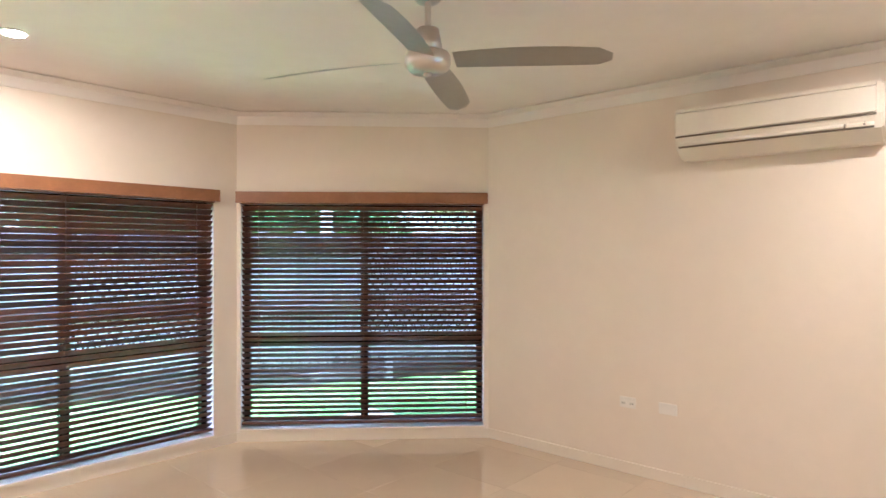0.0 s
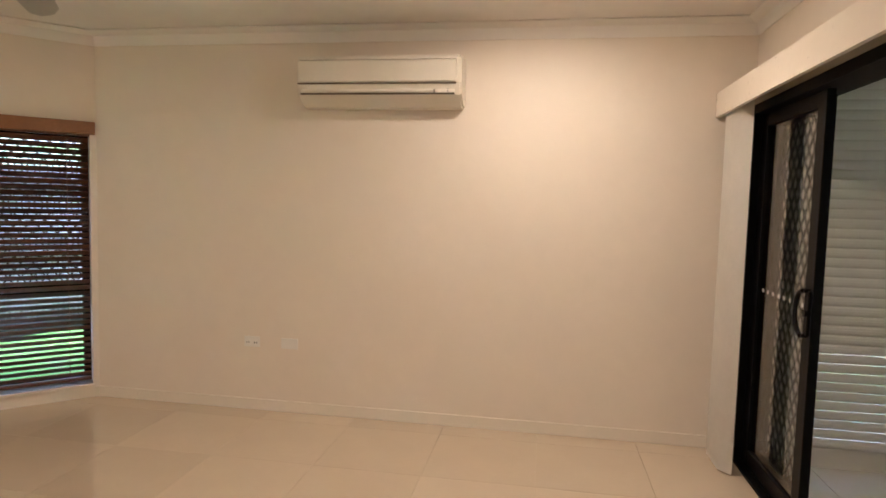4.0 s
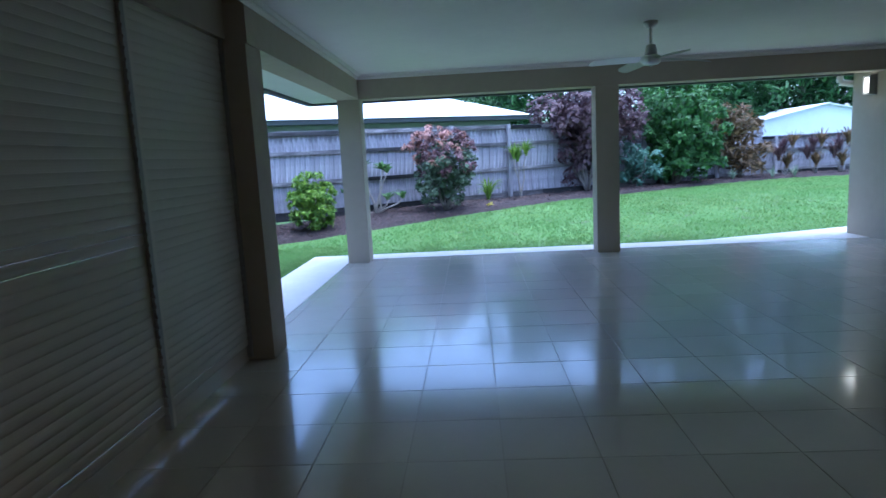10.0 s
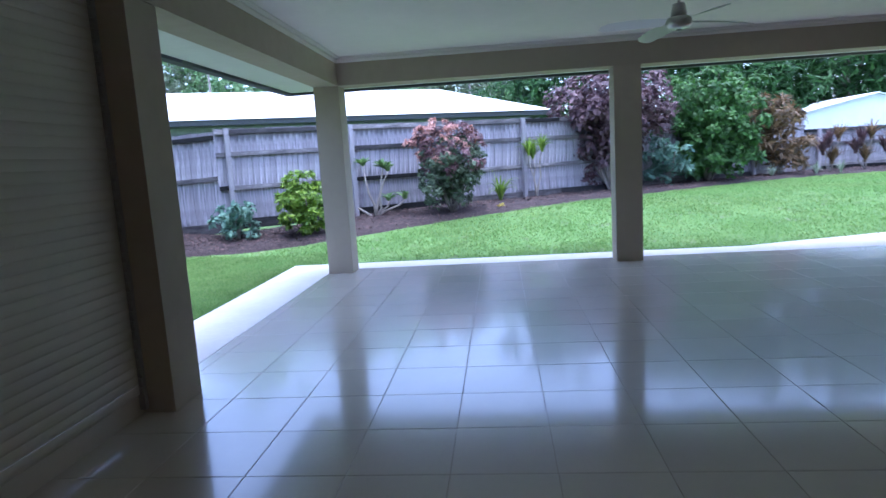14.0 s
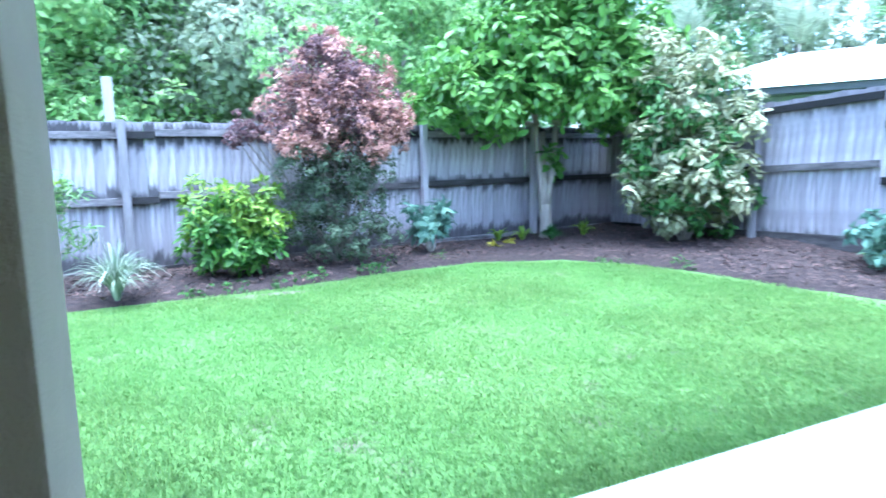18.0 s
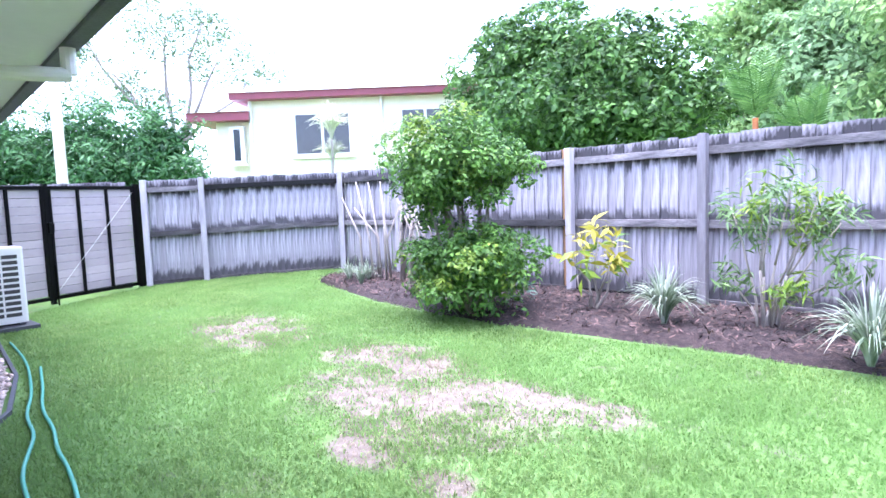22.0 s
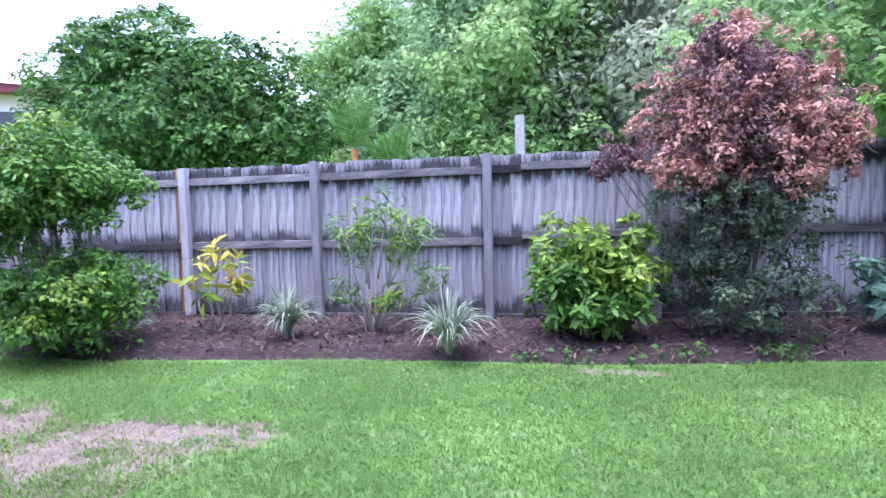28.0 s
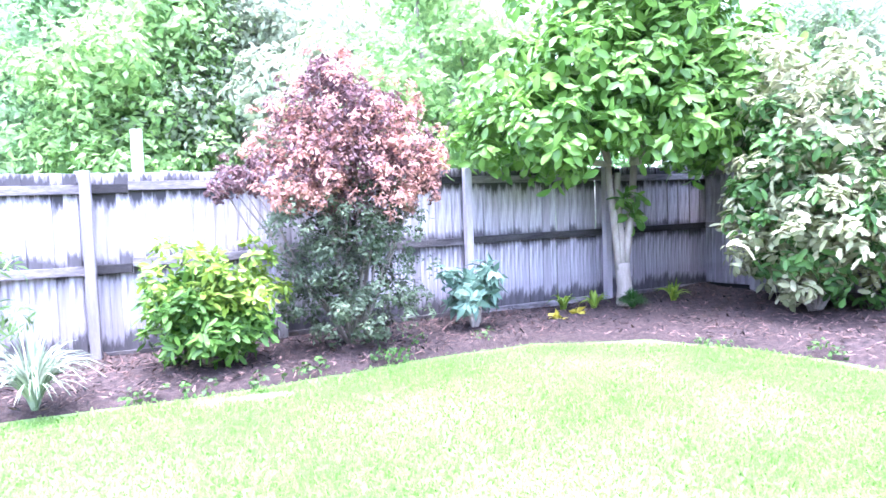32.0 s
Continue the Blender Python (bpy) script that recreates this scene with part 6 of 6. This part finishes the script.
strap_plant("", (0, 0), 220, 1.2, PALEBL, 151, 0.07, 0.7, parent=cp, off=(0.1, 0.0, 3.1))
strap_plant("", (0, 0), 150, 0.85, PALEBL, 152, 0.06, 0.7, parent=cp, off=(-0.1, 0.1, 2.4))
hd = thing("hedge", "tall dark green feathery hedge behind the gate", "hedge", (-11.0, 11.0, 0), 48)
for k in range(4):
    grow_stems(hd, (-5 + k * 1.4, 0, -0.2), [(-5 + k * 1.4 + 0.4, 0.2, 2.2), (-5.3 + k * 1.4, -0.2, 2.4)], 0.05, k)
crown("foliage", hd, G_HEDGE, [(-4.5, 0, 2.5, 2.0, 1.3, 1.7), (-2.3, 0, 2.6, 1.8, 1.3, 1.7), (-0.6, 0, 2.3, 1.2, 1.1, 1.6), (-6.8, 0, 2.4, 2.0, 1.3, 1.6)], 24000, 0.20, 0.28, 401, 0.22, core=0.4)
tree("tall sparse tree with open spreading branches", (-19.5, 13.5), 9, [(-1.6, -2.2, 6.4, 1.5, 1.5, 0.7), (1.2, 2.0, 6.8, 1.6, 1.5, 0.7), (0, 0, 8.2, 1.9, 1.8, 0.8), (1.9, 3.2, 6.0, 1.1, 1.1, 0.5), (-2.0, -3.2, 7.8, 1.1, 1.1, 0.5), (-0.6, -1, 5.6, 1.2, 1.0, 0.5), (0.9, 1.5, 8.4, 1.3, 1.2, 0.5)], G_AIRY, 8500, 0.15, 402, 0.2, clump=0.36, core=0)
pp = thing("power_pole", "grey steel power pole beyond the gate", "pole", (-8.6, 7.62, 0))
part("shaft", R((0, 0, -0.3), (-0.1, 0, 7.0), 0.115, 0.10), SHUT, pp)
vent = thing("vent_pipe", "short white plastic vent pipe behind the fence", "pipe", (-6.2, 11.4, 0))
part("shaft", R((0, 0, 0), (0, 0, 2.05), 0.05), WHITEP, vent)

# long low neighbour house with the white roof
d = Vector((25.0, 1.2)) - Vector((20.5, 10.0))
wh = thing("white_roof_house", "long low house with a bright white metal roof", "house", (17.6, 15.7, 0), math.degrees(math.atan2(d.y, d.x)))
Lw = 17.0
part("wall", B(0.4, Lw - 0.4, 0.6, 7.4, 0, 2.75), GREYWALL, wh, "grey wall coloured dark for the shade under the eaves")
part("fascia", B(-0.1, Lw + 0.1, -0.1, 8.1, 2.72, 2.88, 0.01), GUTTERM, wh)
bm = bmesh.new()
e = [bm.verts.new(p) for p in ((-0.2, -0.2, 2.88), (Lw + 0.2, -0.2, 2.88), (Lw + 0.2, 8.2, 2.88), (-0.2, 8.2, 2.88))]
r = [bm.verts.new((2.6, 4, 4.15)), bm.verts.new((Lw - 2.6, 4, 4.15))]
for f in ((e[0], e[1], r[1], r[0]), (e[1], e[2], r[1]), (e[2], e[3], r[0], r[1]), (e[3], e[0], r[0]), tuple(e[::-1])):
    bm.faces.new(f)
bmesh.ops.recalc_face_normals(bm, faces=bm.faces)
part("roof", bm, ROOFW, wh)
shd = thing("garden_shed", "white sheet-metal garden shed with a low gable", "shed", (22.6, -6.9, 0.3), -90)
bm = bmesh.new()
prof = [(0, 0), (4.6, 0), (4.6, 1.75), (2.3, 2.25), (0, 1.75)]
fr2, bk = [bm.verts.new((x, 0, z)) for x, z in prof], [bm.verts.new((x, 3.2, z)) for x, z in prof]
for k in range(5):
    bm.faces.new((fr2[k], fr2[(k + 1) % 5], bk[(k + 1) % 5], bk[k]))
bm.faces.new(fr2)
bm.faces.new(bk[::-1])
bmesh.ops.recalc_face_normals(bm, faces=bm.faces)
part("wall", bm, WHITESHED, shd)
for s, x0, x1 in ((1, -0.1, 2.3), (-1, 2.3, 4.7)):
    a = math.degrees(math.atan2(0.5, 2.3))
    part("roof_sheet", B(0, 2.46, -0.1, 3.3, 0, 0.03, 0, pose(-0.1 if s > 0 else 4.7, 0, 1.73, 0, -a if s > 0 else -180 + a, 0)), ROOFW, shd)
for k, (x, y, h) in enumerate(((27, -6, 8), (28, -11, 8.5), (26, -16, 8), (29.5, -1, 8), (31, -8, 10), (30, -14, 10))):
    lob = [(rngt.uniform(-1, 1), rngt.uniform(-1.5, 1.5), h * f, h * 0.3, h * 0.4, h * 0.2) for f in (0.3, 0.5, 0.7, 0.85)]
    tree("dark palm-like tropical tree behind the shed", (x, y), h, lob, G_DARK, 8000, 0.45, 420 + k, 0.22, aspect=0.2)
u1, u2 = Vector((0.455, -0.89)), Vector((0.89, 0.455))
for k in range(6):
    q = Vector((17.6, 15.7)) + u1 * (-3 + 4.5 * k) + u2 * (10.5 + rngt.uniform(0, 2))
    fan_palm("tall palm with haze-paled leaves beyond the white-roofed house", tuple(q), rngt.uniform(5.0, 7.0), 440 + k, 15, 2.3, G_FAR2, BARK)
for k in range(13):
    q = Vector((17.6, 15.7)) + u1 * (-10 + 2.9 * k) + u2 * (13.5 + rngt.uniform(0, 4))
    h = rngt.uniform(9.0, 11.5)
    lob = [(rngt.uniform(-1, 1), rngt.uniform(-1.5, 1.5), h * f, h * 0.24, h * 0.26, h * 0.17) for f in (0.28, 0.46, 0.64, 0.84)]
    tree("tall tree beyond the houses, leaves paled for haze", tuple(q), h, lob, G_FAR2 if k % 3 else G_FAR, 9000, 0.26, 460 + k, 0.2)


# ---- lawn grass, chips and tiles, last ----
def inside(poly, x, y):
    c = np.zeros(len(x), bool)
    for (x0, y0), (x1, y1) in zip(poly, poly[1:] + poly[:1]):
        c ^= ((y0 > y) != (y1 > y)) & (x < (x1 - x0) * (y - y0) / ((y1 - y0) + 1e-12) + x0)
    return c


LAWN = [(10.31, -0.6), (10.31, 5.23), (5.8, 5.23), (4.72, 5.23), (4.72, 5.0), (2.4, 5.0), (2.1, 5.3), (1.65, 5.48), (0.6, 5.64), (-2.7, 5.7), (-3.4, 6.8), (-4.2, 8.3), (-3.0, 10.1), (-2.2, 11.2), (0.0, 11.3)] + [tuple(p) for p in BED_IN[:-1]] + [(19.4, -9.4), (12.2, -9.4), (12.0, -7.0), (11.65, -5.0), (11.15, -3.2), (10.8, -2.1)]
SLABFREE = [(10.29, -9.4), (10.29, 5.215), (4.70, 5.215), (4.70, 4.97), (-4.3, 4.97), (-4.3, 12.0), (22.0, 12.0), (22.0, -9.4)]
BEDP = BED_IN + [tuple(p) for p in outer[::-1]]
gr = np.random.default_rng(5)


def vec_gz(x, y):
    sm = lambda t: np.clip(t, 0, 1) ** 2 * (3 - 2 * np.clip(t, 0, 1))  # noqa: E731
    return -0.06 + 0.13 * sm((y - 5.8) / 4.5) + 0.36 * sm((x - 10.7) / 4.5) * (1 - 0.6 * sm((y - 8) / 3))


def grass(name, count, box_, length, width, mat=None, only_worn=False):
    x0, x1, y0, y1 = box_
    x, y = gr.uniform(x0, x1, count), gr.uniform(y0, y1, count)
    jx, jy = x + gr.normal(size=count) * 0.035, y + gr.normal(size=count) * 0.035
    ok = inside(LAWN, jx, jy) & ~inside(BEDP, jx, jy) & inside(SLABFREE, x, y)
    x, y = x[ok], y[ok]
    worn = np.zeros(len(x))
    for wx, wy, rx, ry in WORN:
        worn = np.maximum(worn, 1.45 - np.hypot((x - wx) / rx, (y - wy) / ry))
    patch = np.array([noise.noise((p * 3.1, q * 3.1, 2.0)) + 0.6 * noise.noise((p * 9, q * 9, 4.0)) if wv > 0 else 0.0 for p, q, wv in zip(x, y, worn)])
    bare = np.clip(worn * 1.15 + patch * 1.6 - 0.36, 0, 0.93) * (worn > 0)
    ok = gr.random(len(x)) > bare
    if only_worn:
        ok = (worn > 0.02) & (gr.random(len(x)) < np.clip(worn * 1.6 + patch, 0.05, 1))
    x, y = x[ok], y[ok]
    n = len(x)
    a, lean, L = gr.uniform(0, 2 * np.pi, n), gr.uniform(0.35, 1.5, n), length * gr.uniform(0.5, 1.35, n)
    L *= 0.9 + 0.25 * np.sin(x * 2.3 + 1.5 * np.sin(y * 1.9)) * np.sin(y * 2.9 + x)
    p = np.stack([x, y, vec_gz(x, y) - 0.005], 1)
    d = np.stack([np.cos(a), np.sin(a), np.zeros(n)], 1)
    s = np.stack([-np.sin(a), np.cos(a), np.zeros(n)], 1) * (width * gr.uniform(0.6, 1.3, n))[:, None]
    up = np.array([0, 0, 1.0])
    mid = p + d * (L * lean * 0.35)[:, None] + up * (L * 0.6)[:, None]
    tip = p + d * (L * lean * 0.95)[:, None] + up * (L * (1.05 - 0.45 * lean))[:, None]
    v = np.stack([p - s, p + s, mid + s * 0.8, mid - s * 0.8, tip], 1).reshape(-1, 3)
    k = np.arange(n)[:, None] * 5
    f = np.concatenate([k + [[0, 1, 2]], k + [[0, 2, 3]], k + [[3, 2, 4]]], 0)
    me = bpy.data.meshes.new(name)
    me.vertices.add(len(v))
    me.vertices.foreach_set("co", v.ravel())
    me.loops.add(f.size)
    me.loops.foreach_set("vertex_index", f.ravel())
    me.polygons.add(len(f))
    me.polygons.foreach_set("loop_start", np.arange(len(f)) * 3)
    me.polygons.foreach_set("loop_total", np.full(len(f), 3))
    me.update(calc_edges=True)
    me.materials.append(mat or GRASSM)
    return tagged(new(name, me), "dry straw lying on the worn lawn patch" if only_worn else "short green lawn grass, thin over the worn patches", "grass", kind="stuff")


grass("grass", 560000, (-4.3, 11.5, 4.95, 11.4), 0.046, 0.0036)
grass("straw", 26000, (-0.6, 5.2, 6.4, 8.6), 0.035, 0.002, STRAW, True)
grass("grass", 230000, (10.4, 20.0, -9.4, 10.2), 0.055, 0.0065)

n = 34000
i = gr.integers(0, len(fine) - 1, n)
u = gr.random(n) ** 0.8
ia, ib = np.array([tuple(a) for a, b in fine]), np.array([tuple(b) for a, b in fine])
w = gr.random(n)[:, None]
pa, pb = ia[i] * (1 - w) + ia[i + 1] * w, ib[i] * (1 - w) + ib[i + 1] * w
xy = pa + (pb - pa) * (0.03 + 0.94 * u[:, None])
spots = np.concatenate([xy, (vec_gz(xy[:, 0], xy[:, 1]) + 0.08 + np.array([0.035 * noise.noise((p * 2.2, q * 2.2, 5)) for p, q in xy]) + gr.uniform(-0.012, 0.015, n))[:, None]], 1)
me = leaves_mesh("mulch_chips", spots, gr.normal(size=(n, 3)) * 0.35 + [0, 0, 1], gr.uniform(0.025, 0.095, n), 0.2, gr, 0.1, 0.0)
me.materials.append(CHIP)
tagged(new("mulch_chips", me), "loose shreds of brown bark mulch", "mulch", kind="stuff")


def tiles(name, parent_name, label, x0, x1, y0, y1, size, gap, mat, thick, inside_test=None, ox=0.0, oy=0.0, joint=GROUT):
    fl = struct(parent_name, B(x0, x1, y0, y1, -0.09, -0.0035), joint, label, "floor")
    full = None
    xs = [x0] + [x0 + ox + k * size for k in range(1, int((x1 - x0 - ox) / size) + 1)] + [x1]
    ys = [y0] + [y0 + oy + k * size for k in range(1, int((y1 - y0 - oy) / size) + 1)] + [y1]
    cache = {}
    for a, b in zip(xs, xs[1:]):
        for c, d in zip(ys, ys[1:]):
            if b - a < 0.03 or d - c < 0.03 or (inside_test and not inside_test((a + b) / 2, (c + d) / 2)):
                continue
            key = (round(b - a, 3), round(d - c, 3))
            if key not in cache:
                g = gap / 2
                ob = part(name, B(-key[0] / 2 + g, key[0] / 2 - g, -key[1] / 2 + g, key[1] / 2 - g, -thick, 0.0, 0.0012), mat, fl)
                cache[key] = ob.data
            else:
                ob = new(name, cache[key])
                ob.parent = fl
            ob.location = ((a + b) / 2, (c + d) / 2, 0.0006 * noise.noise((a * 3, c * 3, 1)))
    return fl


tiles("tile", "floor", "polished cream porcelain floor tiles", -4.05, 1.60, -3.0, 4.62, 0.60, 0.0014, INTILE, 0.012, lambda x, y: y - x < 7.28 + 0.42, 0.3, 0.25, GROUTIN)
tiles("tile", "floor_patio", "cream patio floor tiles with fine dark joints", 1.83, 9.862, R0, 4.556, 0.447, 0.004, PATILE, 0.010, None, 0.155 - 0.447, 0.034 - 0.447)
